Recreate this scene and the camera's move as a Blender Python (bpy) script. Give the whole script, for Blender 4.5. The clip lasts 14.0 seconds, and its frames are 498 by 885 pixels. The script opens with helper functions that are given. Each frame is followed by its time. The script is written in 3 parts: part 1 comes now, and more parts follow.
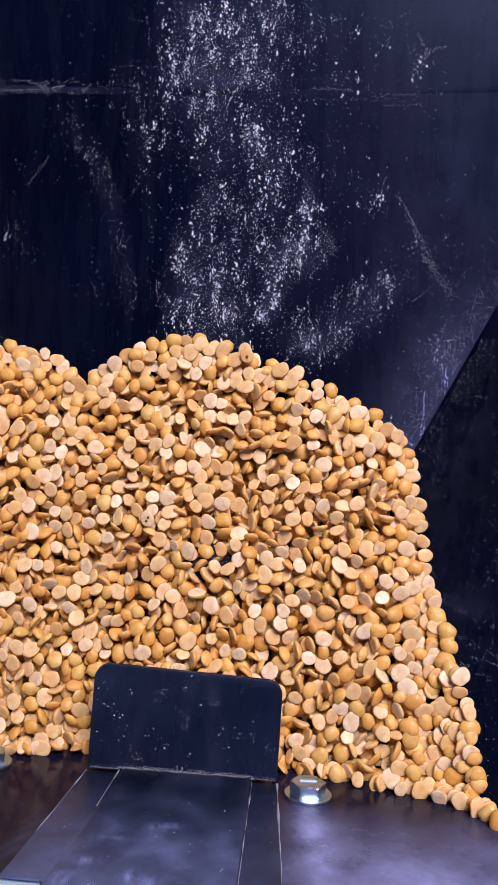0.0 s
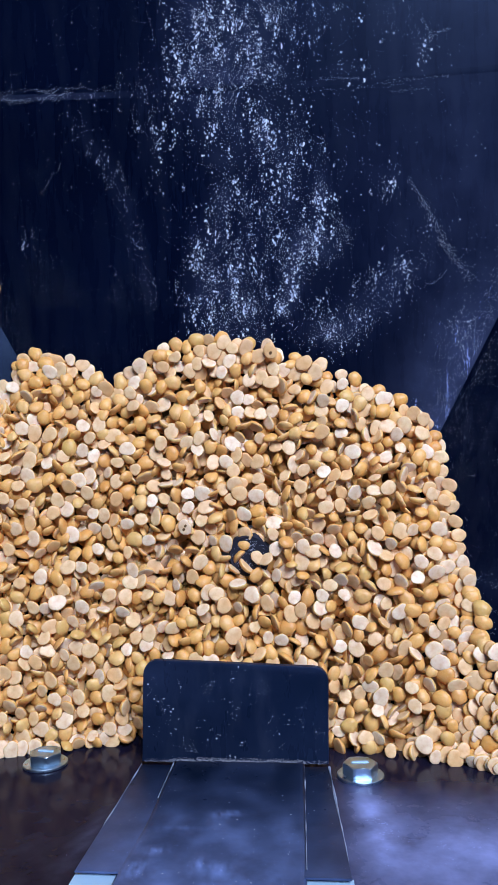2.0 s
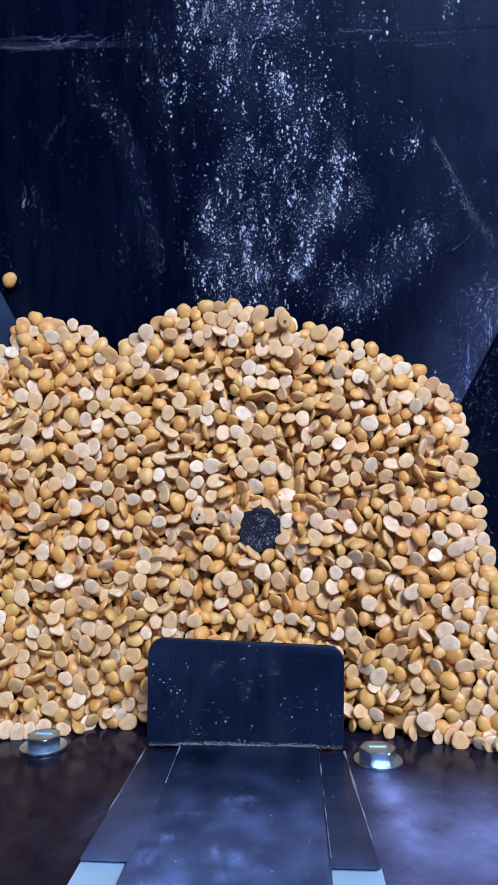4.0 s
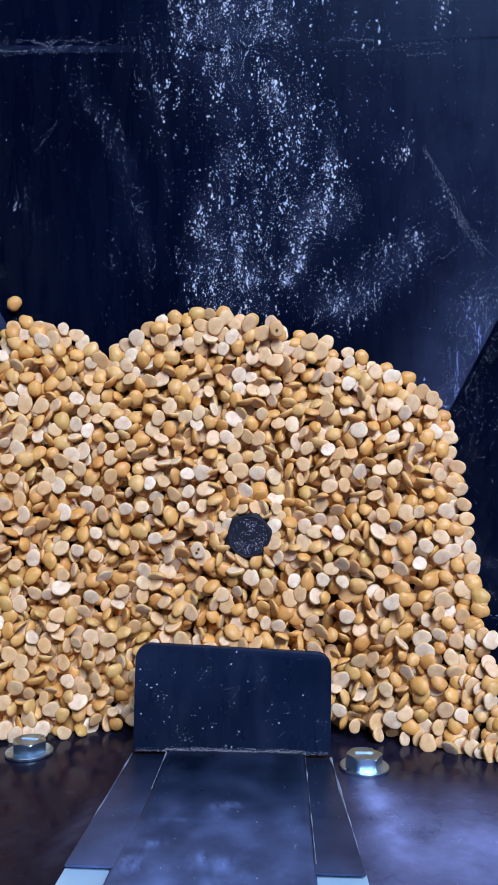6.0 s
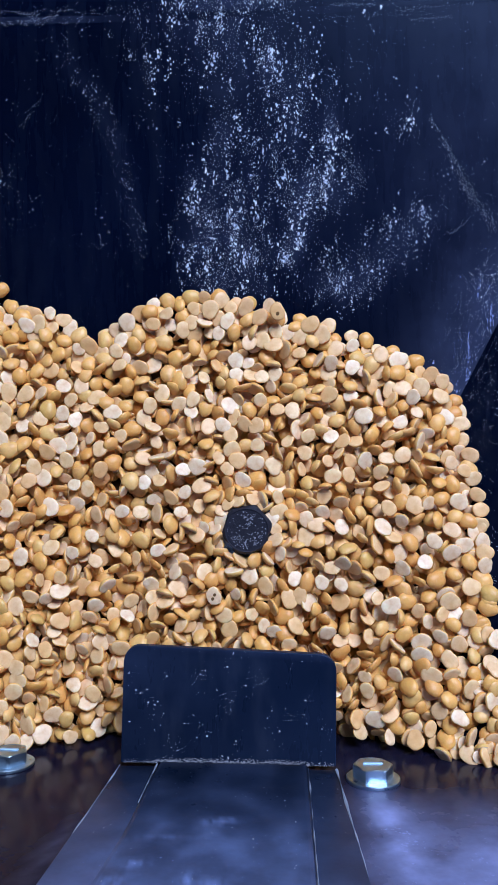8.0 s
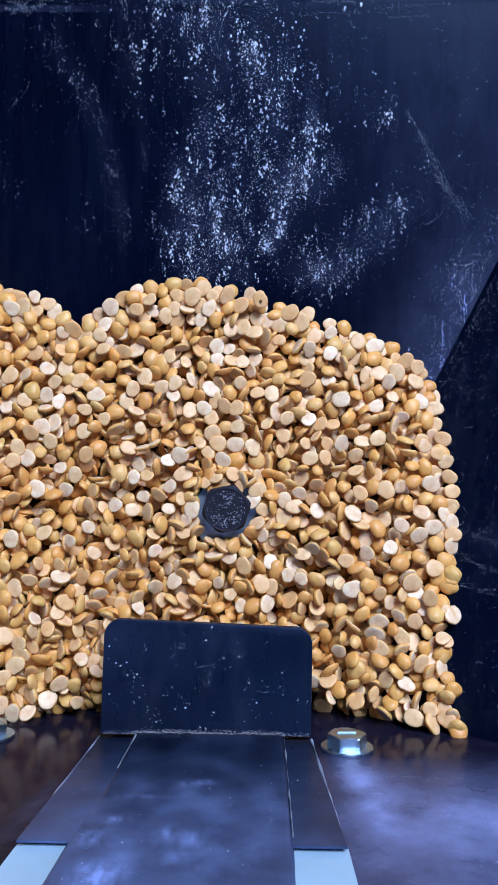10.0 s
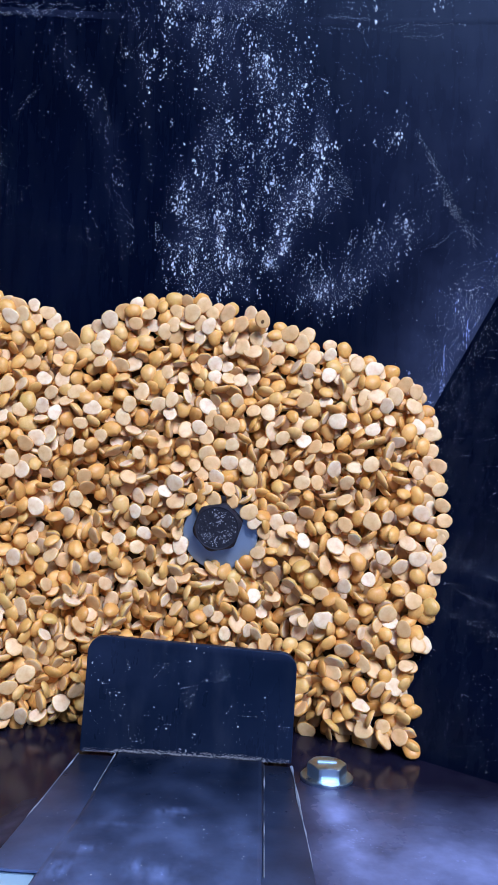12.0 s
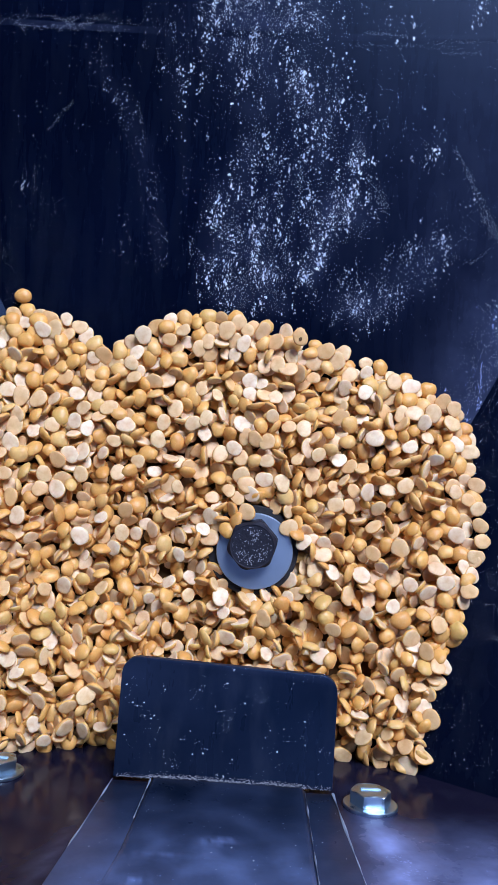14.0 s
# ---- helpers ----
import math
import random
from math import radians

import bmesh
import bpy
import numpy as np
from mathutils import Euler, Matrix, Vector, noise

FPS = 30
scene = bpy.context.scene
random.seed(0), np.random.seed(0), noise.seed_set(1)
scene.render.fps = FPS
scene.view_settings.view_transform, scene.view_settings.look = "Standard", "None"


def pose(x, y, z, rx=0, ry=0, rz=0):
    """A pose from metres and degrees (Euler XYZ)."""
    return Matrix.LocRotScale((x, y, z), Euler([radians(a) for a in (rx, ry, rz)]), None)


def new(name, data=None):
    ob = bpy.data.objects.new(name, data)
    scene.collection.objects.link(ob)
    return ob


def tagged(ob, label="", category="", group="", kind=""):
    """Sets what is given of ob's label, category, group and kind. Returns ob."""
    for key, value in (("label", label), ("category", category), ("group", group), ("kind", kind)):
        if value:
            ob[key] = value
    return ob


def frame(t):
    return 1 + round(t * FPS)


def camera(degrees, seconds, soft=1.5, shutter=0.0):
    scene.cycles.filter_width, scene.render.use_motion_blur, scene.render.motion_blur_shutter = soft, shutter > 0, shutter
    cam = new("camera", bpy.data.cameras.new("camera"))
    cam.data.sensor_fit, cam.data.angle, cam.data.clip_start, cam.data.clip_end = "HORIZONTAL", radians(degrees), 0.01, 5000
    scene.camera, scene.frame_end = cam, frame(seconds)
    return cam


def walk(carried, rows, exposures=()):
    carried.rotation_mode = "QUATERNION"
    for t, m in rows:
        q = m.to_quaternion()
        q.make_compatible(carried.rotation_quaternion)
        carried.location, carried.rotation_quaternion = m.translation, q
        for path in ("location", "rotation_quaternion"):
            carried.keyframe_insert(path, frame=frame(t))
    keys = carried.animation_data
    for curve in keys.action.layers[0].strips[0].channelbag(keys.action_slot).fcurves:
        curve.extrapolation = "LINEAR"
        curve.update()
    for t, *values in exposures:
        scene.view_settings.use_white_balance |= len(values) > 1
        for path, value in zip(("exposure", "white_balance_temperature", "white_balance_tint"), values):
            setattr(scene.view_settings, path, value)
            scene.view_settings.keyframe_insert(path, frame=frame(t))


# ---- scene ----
# The bin is drawn upright on its own axes (x along it, y into the back plate, z up the plate)
# and leans back by LEAN degrees, so that the two plates make a V.
LEAN = 40
BIN = pose(0, 0, 0, -LEAN, 0, 0)
MM = 0.001

PATH = (
    (0, 0.0307, -0.2439, 0.1143, 85.19, -1.67, 5.03),
    (0.5, 0.0212, -0.2398, 0.1104, 84.17, -0.07, 6.08),
    (1, 0.0162, -0.2461, 0.1120, 84.03, 1.37, 5.57),
    (1.5, 0.0207, -0.2479, 0.1142, 84.16, 2.02, 5.32),
    (2, 0.0228, -0.2476, 0.1159, 84.31, 1.92, 5.01),
    (2.5, 0.0152, -0.2441, 0.1099, 84.19, 1.76, 4.74),
    (5, 0.0132, -0.2351, 0.1085, 83.89, 0.70, 3.60),
    (5.5, 0.0113, -0.2345, 0.1088, 84.26, 0.62, 3.37),
    (6, 0.0145, -0.2379, 0.1073, 84.29, 0.52, 3.41),
    (6.5, 0.0069, -0.2300, 0.1033, 84.87, 0.48, 3.49),
    (7, 0.0190, -0.2335, 0.1043, 84.84, 0.47, 4.42),
    (7.5, 0.0168, -0.2243, 0.0979, 85.33, 0.94, 4.25),
    (10, 0.0164, -0.2294, 0.0896, 86.30, 0.27, 2.33),
    (10.5, 0.0174, -0.2304, 0.0864, 85.88, -0.05, 2.53),
    (11, 0.0147, -0.2320, 0.0837, 85.56, -0.54, 2.40),
    (11.5, 0.0135, -0.2369, 0.0915, 85.95, -1.32, 2.46),
    (12, 0.0191, -0.2269, 0.0966, 85.88, -2.16, 2.84),
    (12.5, 0.0089, -0.2223, 0.0953, 85.98, -3.13, 2.33),
    (13, 0.0039, -0.2256, 0.0921, 85.92, -3.52, 2.23),
    (13.5, 0.0054, -0.2244, 0.0942, 86.62, -3.37, 2.28),
    (14, 0.0077, -0.2237, 0.0950, 87.42, -2.61, 2.62),
)
cam = camera(38.0, 14.0, soft=1.2)
walk(cam, [(t, BIN @ pose(x, y, z, rx, ry, rz)) for t, x, y, z, rx, ry, rz in PATH],
     exposures=((0.0, 0.92, 7300, 36), (0.5, 0.80, 5650, 22), (1.0, 0.93, 5550, 19), (2.0, 0.94, 5550, 19), (2.6, 0.79, 5550, 19), (5.0, 0.82, 5500, 19), (7.5, 0.85, 5500, 18), (10.5, 0.96, 5450, 18), (12.0, 1.0, 5600, 19), (14.0, 1.04, 5600, 19)))

# ---- light: an added, unseen shed with one large skylight above the open bin, cloudy sky outside ----
ADDED_SKYLIGHT = (0.08, 0.80, -0.34, 0.3)
ADDED_WINDOW = (-0.7, 1.2, 0.62, 1.22)
ROOM = (-1.7, 1.9, -2.0, 1.7, -0.0892, 1.35)
world = bpy.data.worlds.new("sky")
scene.world = world
world.use_nodes = True
wn = world.node_tree.nodes
sky = wn.new("ShaderNodeTexSky")
sky.sky_type, sky.sun_disc = "NISHITA", False
sky.sun_elevation, sky.sun_rotation = radians(50), radians(120)
sky.dust_density = 3.0
world.node_tree.links.new(sky.outputs[0], wn["Background"].inputs[0])
wn["Background"].inputs[1].default_value = 0.12
daylight = new("added_skylight_lamp", bpy.data.lights.new("added_skylight_lamp", "AREA"))
daylight.data.shape, daylight.data.size, daylight.data.size_y = "RECTANGLE", ADDED_SKYLIGHT[1] - ADDED_SKYLIGHT[0], ADDED_SKYLIGHT[3] - ADDED_SKYLIGHT[2]
daylight.data.energy, daylight.data.color = 14.3, (0.88, 0.94, 1.0)
daylight.matrix_world = pose((ADDED_SKYLIGHT[0] + ADDED_SKYLIGHT[1]) / 2, (ADDED_SKYLIGHT[2] + ADDED_SKYLIGHT[3]) / 2, ROOM[5] + 0.02)
# lamp in an added window, there to brighten the bolts' front flats
side_light = new("added_window_lamp", bpy.data.lights.new("added_window_lamp", "AREA"))
side_light.data.shape, side_light.data.size, side_light.data.size_y = "RECTANGLE", ADDED_WINDOW[1] - ADDED_WINDOW[0], ADDED_WINDOW[3] - ADDED_WINDOW[2]
side_light.data.energy, side_light.data.color = 2.4, (0.80, 0.90, 1.0)
side_light.matrix_world = pose((ADDED_WINDOW[0] + ADDED_WINDOW[1]) / 2, ROOM[2] - 0.02, (ADDED_WINDOW[2] + ADDED_WINDOW[3]) / 2, 90, 0, 0)


# ---- materials ----
def material(name):
    m = bpy.data.materials.new(name)
    m.use_nodes = True
    t = m.node_tree
    return m, t, t.nodes["Principled BSDF"]


def node(t, kind, values=(), operation="", data_type="", attribute=""):
    n = t.nodes.new(kind)
    if operation:
        n.operation = operation
    if data_type:
        n.data_type = data_type
    if attribute:
        n.attribute_name = attribute
    for k, v in dict(values).items():
        if isinstance(v, bpy.types.NodeSocket):
            t.links.new(v, n.inputs[k])
        else:
            n.inputs[k].default_value = v
    return n


def ramp(t, fac, stops):
    r = node(t, "ShaderNodeValToRGB", {0: fac})
    e = r.color_ramp.elements
    while len(e) < len(stops):
        e.new(0.5)
    for q, (p, c) in zip(e, stops):
        q.position, q.color = p, (c if len(c) == 4 else (*c, 1))
    return r.outputs[0]


def grey(a):
    return (a, a, a, 1)


def noise_tex(t, where, scale, detail=4, rough=0.55):
    return node(t, "ShaderNodeTexNoise", {"Vector": where, "Scale": scale, "Detail": detail, "Roughness": rough}).outputs[0]


def maths(t, op, a, b=0.0):
    return node(t, "ShaderNodeMath", {0: a, 1: b}, operation=op).outputs[0]


def mixed(t, fac, a, b):
    m = node(t, "ShaderNodeMix", {0: fac}, data_type="RGBA")
    for socket, v in ((m.inputs[6], a), (m.inputs[7], b)):
        if isinstance(v, bpy.types.NodeSocket):
            t.links.new(v, socket)
        else:
            socket.default_value = v
    return m.outputs[2]


def bump(t, p, height, strength, distance):
    b = node(t, "ShaderNodeBump", {"Height": height, "Strength": strength, "Distance": distance})
    t.links.new(b.outputs[0], p.inputs["Normal"])


def plate_steel(name, base, rough, dusty=True, relief=0.03, dust_sheen_gain=1.0, smear=1.0, film_gain=0.16, gloss=0.3, tint=(0.35, 0.55, 1.0, 1), dust_sheen_colour=(0.33, 0.42, 0.84, 1), ior=1.5):
    """Dark coated sheet steel: rubbed patches, fine scratches, and powder and painted sheen where the stored value is
    high.
    """
    m, t, p = material(name)
    where = node(t, "ShaderNodeTexCoord").outputs["Object"]
    big = noise_tex(t, where, 14, 3)
    fine = noise_tex(t, where, 900, 3)
    stretch = node(t, "ShaderNodeMapping", {"Vector": where, "Scale": (1.0, 1.0, 0.16)}).outputs[0]
    streak = noise_tex(t, stretch, 160, 4, 0.65)
    p.inputs["Specular IOR Level"].default_value = gloss
    p.inputs["IOR"].default_value = ior
    p.inputs["Specular Tint"].default_value = tint
    colour = mixed(t, ramp(t, big, ((0.35, grey(0)), (0.7, grey(1)))), (*base, 1), (base[0] * 1.7, base[1] * 1.6, base[2] * 1.6, 1))
    haze = ramp(t, streak, ((0.5, grey(0)), (0.8, grey(0.035 * smear))))
    colour = mixed(t, haze, colour, (0.24, 0.28, 0.40, 1))
    if dusty:
        amount = node(t, "ShaderNodeAttribute", attribute="dust_sheen").outputs["Fac"]
        amount = maths(t, "MULTIPLY", amount, dust_sheen_gain)
        speck = noise_tex(t, node(t, "ShaderNodeMapping", {"Vector": where, "Scale": (1, 1, 0.6)}).outputs[0], 1500, 2, 0.6)
        clump = noise_tex(t, stretch, 330, 4, 0.7)
        keep = maths(t, "MULTIPLY", maths(t, "MAXIMUM", maths(t, "SUBTRACT", amount, 0.15), 0.0), ramp(t, clump, ((0.46, grey(0)), (0.66, grey(1)))))
        dots = maths(t, "GREATER_THAN", speck, maths(t, "SUBTRACT", 0.80, maths(t, "MULTIPLY", keep, 0.20)))
        # the film is thin powder and also sheen put into the colour
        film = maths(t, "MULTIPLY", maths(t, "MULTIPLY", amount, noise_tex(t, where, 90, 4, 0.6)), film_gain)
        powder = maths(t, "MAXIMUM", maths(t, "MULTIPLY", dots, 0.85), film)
        colour = mixed(t, powder, colour, dust_sheen_colour)
        t.links.new(maths(t, "ADD", maths(t, "MULTIPLY", powder, 0.4), ramp(t, streak, ((0.3, grey(rough)), (0.7, grey(rough + 0.14))))), p.inputs["Roughness"])
    else:
        t.links.new(ramp(t, streak, ((0.3, grey(rough)), (0.7, grey(rough + 0.14)))), p.inputs["Roughness"])
    t.links.new(colour, p.inputs["Base Color"])
    bump(t, p, maths(t, "ADD", fine, maths(t, "MULTIPLY", big, 4.0)), relief, 0.0004)
    return m


def metal(name, base, rough, metallic=1.0, grain=600, relief=0.15):
    m, t, p = material(name)
    where = node(t, "ShaderNodeTexCoord").outputs["Object"]
    n = noise_tex(t, where, grain, 4, 0.6)
    n2 = noise_tex(t, where, grain / 9, 3, 0.6)
    t.links.new(mixed(t, ramp(t, n2, ((0.3, grey(0)), (0.75, grey(1)))), (*[c * 0.72 for c in base], 1), (*base, 1)), p.inputs["Base Color"])
    t.links.new(ramp(t, n, ((0.3, grey(rough)), (0.75, grey(min(1, rough + 0.25))))), p.inputs["Roughness"])
    p.inputs["Metallic"].default_value = metallic
    bump(t, p, n, relief, 0.0003)
    return m


def pea(name, stops, rough, relief):
    """Split chickpea: each one takes its own tone."""
    m, t, p = material(name)
    info = node(t, "ShaderNodeObjectInfo").outputs["Random"]
    geo = node(t, "ShaderNodeNewGeometry")
    own = maths(t, "FRACT", maths(t, "ADD", info, maths(t, "MULTIPLY", geo.outputs["Random Per Island"], 7.31)))
    base = ramp(t, own, stops)
    blot = noise_tex(t, node(t, "ShaderNodeTexCoord").outputs["Object"], 420, 3, 0.6)
    fine = noise_tex(t, node(t, "ShaderNodeTexCoord").outputs["Object"], 2600, 3, 0.6)
    tone = mixed(t, ramp(t, blot, ((0.35, grey(0)), (0.7, grey(0.5)))), base, (0.58, 0.28, 0.08, 1))
    tone = mixed(t, ramp(t, fine, ((0.5, grey(0)), (0.85, grey(0.35)))), tone, (0.82, 0.62, 0.36, 1))
    t.links.new(tone, p.inputs["Base Color"])
    t.links.new(ramp(t, fine, ((0.3, grey(rough)), (0.7, grey(rough + 0.18)))), p.inputs["Roughness"])
    p.inputs["Subsurface Weight"].default_value = 0.12
    p.inputs["Subsurface Radius"].default_value = (0.0012, 0.0006, 0.0002)
    p.inputs["Subsurface Scale"].default_value = 1.0
    bump(t, p, maths(t, "ADD", fine, maths(t, "MULTIPLY", blot, 2.0)), relief, 0.0003)
    return m


PLATE = plate_steel("coated_plate", (0.0008, 0.0021, 0.0092), 0.21, film_gain=0.085, gloss=0.08, smear=0.35)
FLOOR_PLATE = plate_steel("polished_floor_plate", (0.0045, 0.0038, 0.012), 0.09, relief=0.015, dust_sheen_gain=0.8, smear=1.0, film_gain=1.0, gloss=0.3, ior=1.22, tint=(0.42, 0.45, 1.0, 1), dust_sheen_colour=(0.30, 0.36, 0.72, 1))
GATE_STEEL = plate_steel("gate_steel", (0.0016, 0.0042, 0.0130), 0.24, dust_sheen_gain=0.9, film_gain=0.8, smear=1.0, gloss=0.2, dust_sheen_colour=(0.26, 0.37, 0.80, 1))
ZINC = metal("zinc", (0.56, 0.74, 0.92), 0.24, 1.0, 600, 0.04)
DULL_ZINC = metal("dull_zinc", (0.44, 0.56, 0.76), 0.30, 0.75, 420, 0.12)
BLACK_OXIDE = metal("black_oxide", (0.020, 0.022, 0.042), 0.55, 0.4, 700, 0.9)
RUBBER = metal("hub_steel", (0.025, 0.025, 0.03), 0.55, 0.3, 700, 0.9)
STRIP = metal("bare_strip", (0.50, 0.76, 1.0), 0.34, 0.1, 300, 0.05)
EDGE = metal("worn_edge", (0.34, 0.42, 0.58), 0.5, 0.1)
DIM, dq_t, dq_ = material("grey_crumbs")
dq_.inputs["Base Color"].default_value = (0.27, 0.29, 0.36, 1)
dq_.inputs["Roughness"].default_value = 0.6
DUST, dt_, dp_ = material("pea_flour")
dt_.links.new(ramp(dt_, node(dt_, "ShaderNodeNewGeometry").outputs["Random Per Island"], ((0.0, (0.30, 0.37, 0.52)), (0.35, (0.58, 0.68, 0.84)), (1.0, (0.82, 0.89, 0.97)))), dp_.inputs["Base Color"])
dp_.inputs["Roughness"].default_value = 0.8
FACE = pea("chickpea_face", ((0.0, (0.82, 0.55, 0.27)), (0.25, (0.88, 0.66, 0.38)), (0.5, (0.80, 0.50, 0.22)), (0.72, (0.89, 0.70, 0.47)), (1.0, (0.91, 0.77, 0.57))), 0.34, 0.14)
SKIN = pea("chickpea_skin", ((0.0, (0.78, 0.40, 0.085)), (0.3, (0.86, 0.50, 0.14)), (0.55, (0.72, 0.34, 0.075)), (0.8, (0.86, 0.56, 0.20)), (1.0, (0.70, 0.45, 0.12))), 0.32, 0.2)
# dark brown that paints the shade inside the heap and in the insect holes
SHADE_BROWN = metal("chickpea_shade", (0.16, 0.08, 0.025), 0.8, 0.0, 200, 0.5)


# ---- building helpers ----
def mesh_of(bm, name, mats, smooth=False):
    me = bpy.data.meshes.new(name)
    bm.normal_update()
    bm.to_mesh(me)
    bm.free()
    for m in (mats if isinstance(mats, (list, tuple)) else (mats,)):
        me.materials.append(m)
    if smooth:
        for f in me.polygons:
            f.use_smooth = True
    return me


def part(name, bm, mat, parent, label="", smooth=False):
    ob = new(name, mesh_of(bm, name, mat, smooth))
    ob.parent = parent
    return tagged(ob, label) if label else ob


def thing(name, m, label, category, group="", kind=""):
    ob = new(name)
    ob.empty_display_size = 0.01
    ob.matrix_basis = BIN @ m
    return tagged(ob, label, category, group, kind)


def slab(bm, outline, depth, bevel=0.0):
    """A sheet: an outline of points, thickened along the vector depth."""
    vs = [bm.verts.new(p) for p in outline]
    f = bm.faces.new(vs)
    back = bmesh.ops.extrude_face_region(bm, geom=[f])
    bmesh.ops.translate(bm, vec=depth, verts=[v for v in back["geom"] if isinstance(v, bmesh.types.BMVert)])
    bmesh.ops.recalc_face_normals(bm, faces=bm.faces)
    if bevel:
        bmesh.ops.bevel(bm, geom=list(bm.edges), offset=bevel, segments=2, affect="EDGES", profile=0.6)
    return bm


def dust_sheen_on(me, amount, axes):
    """Stores how much powder and painted sheen each corner of a sheet has."""
    a = me.attributes.new("dust_sheen", "FLOAT", "POINT")
    a.data.foreach_set("value", [amount(v.co[axes[0]] / MM, v.co[axes[1]] / MM) for v in me.vertices])


def grid_sheet(name, corner, nu, nv, thick, mat, amount, axes):
    """A sheet with a fine grid: corner(u, v) gives the place, thick the vector to its back."""
    bm = bmesh.new()
    vs = [[bm.verts.new(corner(i / nu, j / nv)) for j in range(nv + 1)] for i in range(nu + 1)]
    for i in range(nu):
        for j in range(nv):
            bm.faces.new((vs[i][j], vs[i + 1][j], vs[i + 1][j + 1], vs[i][j + 1]))
    ring = [vs[i][0] for i in range(nu + 1)] + [vs[nu][j] for j in range(1, nv + 1)] + [vs[i][nv] for i in range(nu - 1, -1, -1)] + [vs[0][j] for j in range(nv - 1, 0, -1)]
    low = [bm.verts.new(v.co + Vector(thick)) for v in ring]
    for k in range(len(ring)):
        n = (k + 1) % len(ring)
        bm.faces.new((ring[k], low[k], low[n], ring[n]))
    bm.faces.new(low)
    bmesh.ops.recalc_face_normals(bm, faces=bm.faces)
    me = mesh_of(bm, name, mat)
    dust_sheen_on(me, amount, axes)
    return new(name, me)


def smooth_step(a, b, x):
    k = np.clip((np.asarray(x, float) - a) / (b - a), 0, 1)
    return k * k * (3 - 2 * k)


def blob(x, z, cx, cz, sx, sz, turn=0.0):
    c, s = math.cos(radians(turn)), math.sin(radians(turn))
    u, v = (x - cx) * c + (z - cz) * s, -(x - cx) * s + (z - cz) * c
    return math.exp(-(u / sx) ** 2 - (v / sz) ** 2)


# ---- the added, unseen shed round the bin, which shapes light and reflections ----
# blue walls, chosen to tint what the steel reflects
ADDED_SHED = metal("added_shed_blue", (0.040, 0.055, 0.105), 0.85, 0.0, 6, 0.3)


def box(name, x0, x1, y0, y1, z0, z1, label, category):
    bm = bmesh.new()
    bmesh.ops.create_cube(bm, size=1, matrix=Matrix.Translation(((x0 + x1) / 2, (y0 + y1) / 2, (z0 + z1) / 2)) @ Matrix.Diagonal((x1 - x0, y1 - y0, z1 - z0, 1)))
    return tagged(new(name, mesh_of(bm, name, ADDED_SHED)), label, category, kind="structure")


rx0, rx1, ry0, ry1, rz0, rz1 = ROOM
box("ground", rx0 - 0.1, rx1 + 0.1, ry0 - 0.1, ry1 + 0.1, rz0 - 0.1, rz0, "plain grey concrete ground under the bin", "ground")
bm = bmesh.new()
wx0, wx1, wz0, wz1 = ADDED_WINDOW
for a0, a1, c0, c1 in ((rx0, wx0, rz0, rz1), (wx1, rx1, rz0, rz1), (wx0, wx1, rz0, wz0), (wx0, wx1, wz1, rz1)):
    bmesh.ops.create_cube(bm, size=1, matrix=Matrix.Translation(((a0 + a1) / 2, ry0 - 0.05, (c0 + c1) / 2)) @ Matrix.Diagonal((a1 - a0, 0.1, c1 - c0, 1)))
tagged(new("wall_south", mesh_of(bm, "wall_south", ADDED_SHED)), "plain blue-grey wall of the added unseen shed, with an open window", "wall", kind="structure")
box("wall_1", rx0, rx1, ry1, ry1 + 0.1, rz0, rz1, "plain blue-grey wall of the added unseen shed", "wall")
box("wall_2", rx0 - 0.1, rx0, ry0 - 0.1, ry1 + 0.1, rz0, rz1, "plain blue-grey wall of the added unseen shed", "wall")
box("wall_3", rx1, rx1 + 0.1, ry0 - 0.1, ry1 + 0.1, rz0, rz1, "plain blue-grey wall of the added unseen shed", "wall")
bm = bmesh.new()
sx0, sx1, sy0, sy1 = ADDED_SKYLIGHT
for a0, a1, b0, b1 in ((rx0 - 0.1, sx0, ry0 - 0.1, ry1 + 0.1), (sx1, rx1 + 0.1, ry0 - 0.1, ry1 + 0.1), (sx0, sx1, ry0 - 0.1, sy0), (sx0, sx1, sy1, ry1 + 0.1)):
    bmesh.ops.create_cube(bm, size=1, matrix=Matrix.Translation(((a0 + a1) / 2, (b0 + b1) / 2, rz1 + 0.05)) @ Matrix.Diagonal((a1 - a0, b1 - b0, 0.1, 1)))
tagged(new("ceiling", mesh_of(bm, "ceiling", ADDED_SHED)), "plain blue-grey ceiling of the added unseen shed, with an open skylight", "ceiling", kind="structure")


# ---- the bin: back plate, two flank plates, floor plate ----
WALL0, WALL_Z, WALL_Y = 18.0, 0.505, 1.2
WEST_Y = 1.8
SLOPE = 8.0
FLOOR_AT = -46.0
ON_FLOOR = pose(0, FLOOR_AT * MM, 0, -SLOPE, 0, 0)


def floor_z(y):
    """Height of the floor plate at the distance y (negative, before the back plate)."""
    return (FLOOR_AT - y) * math.tan(radians(SLOPE))


def flank(z, y, side=1):
    """How far out a flank plate stands at a height z and a distance y before the back plate."""
    return WALL0 + WALL_Z * z + (WALL_Y if side > 0 else WEST_Y) * y


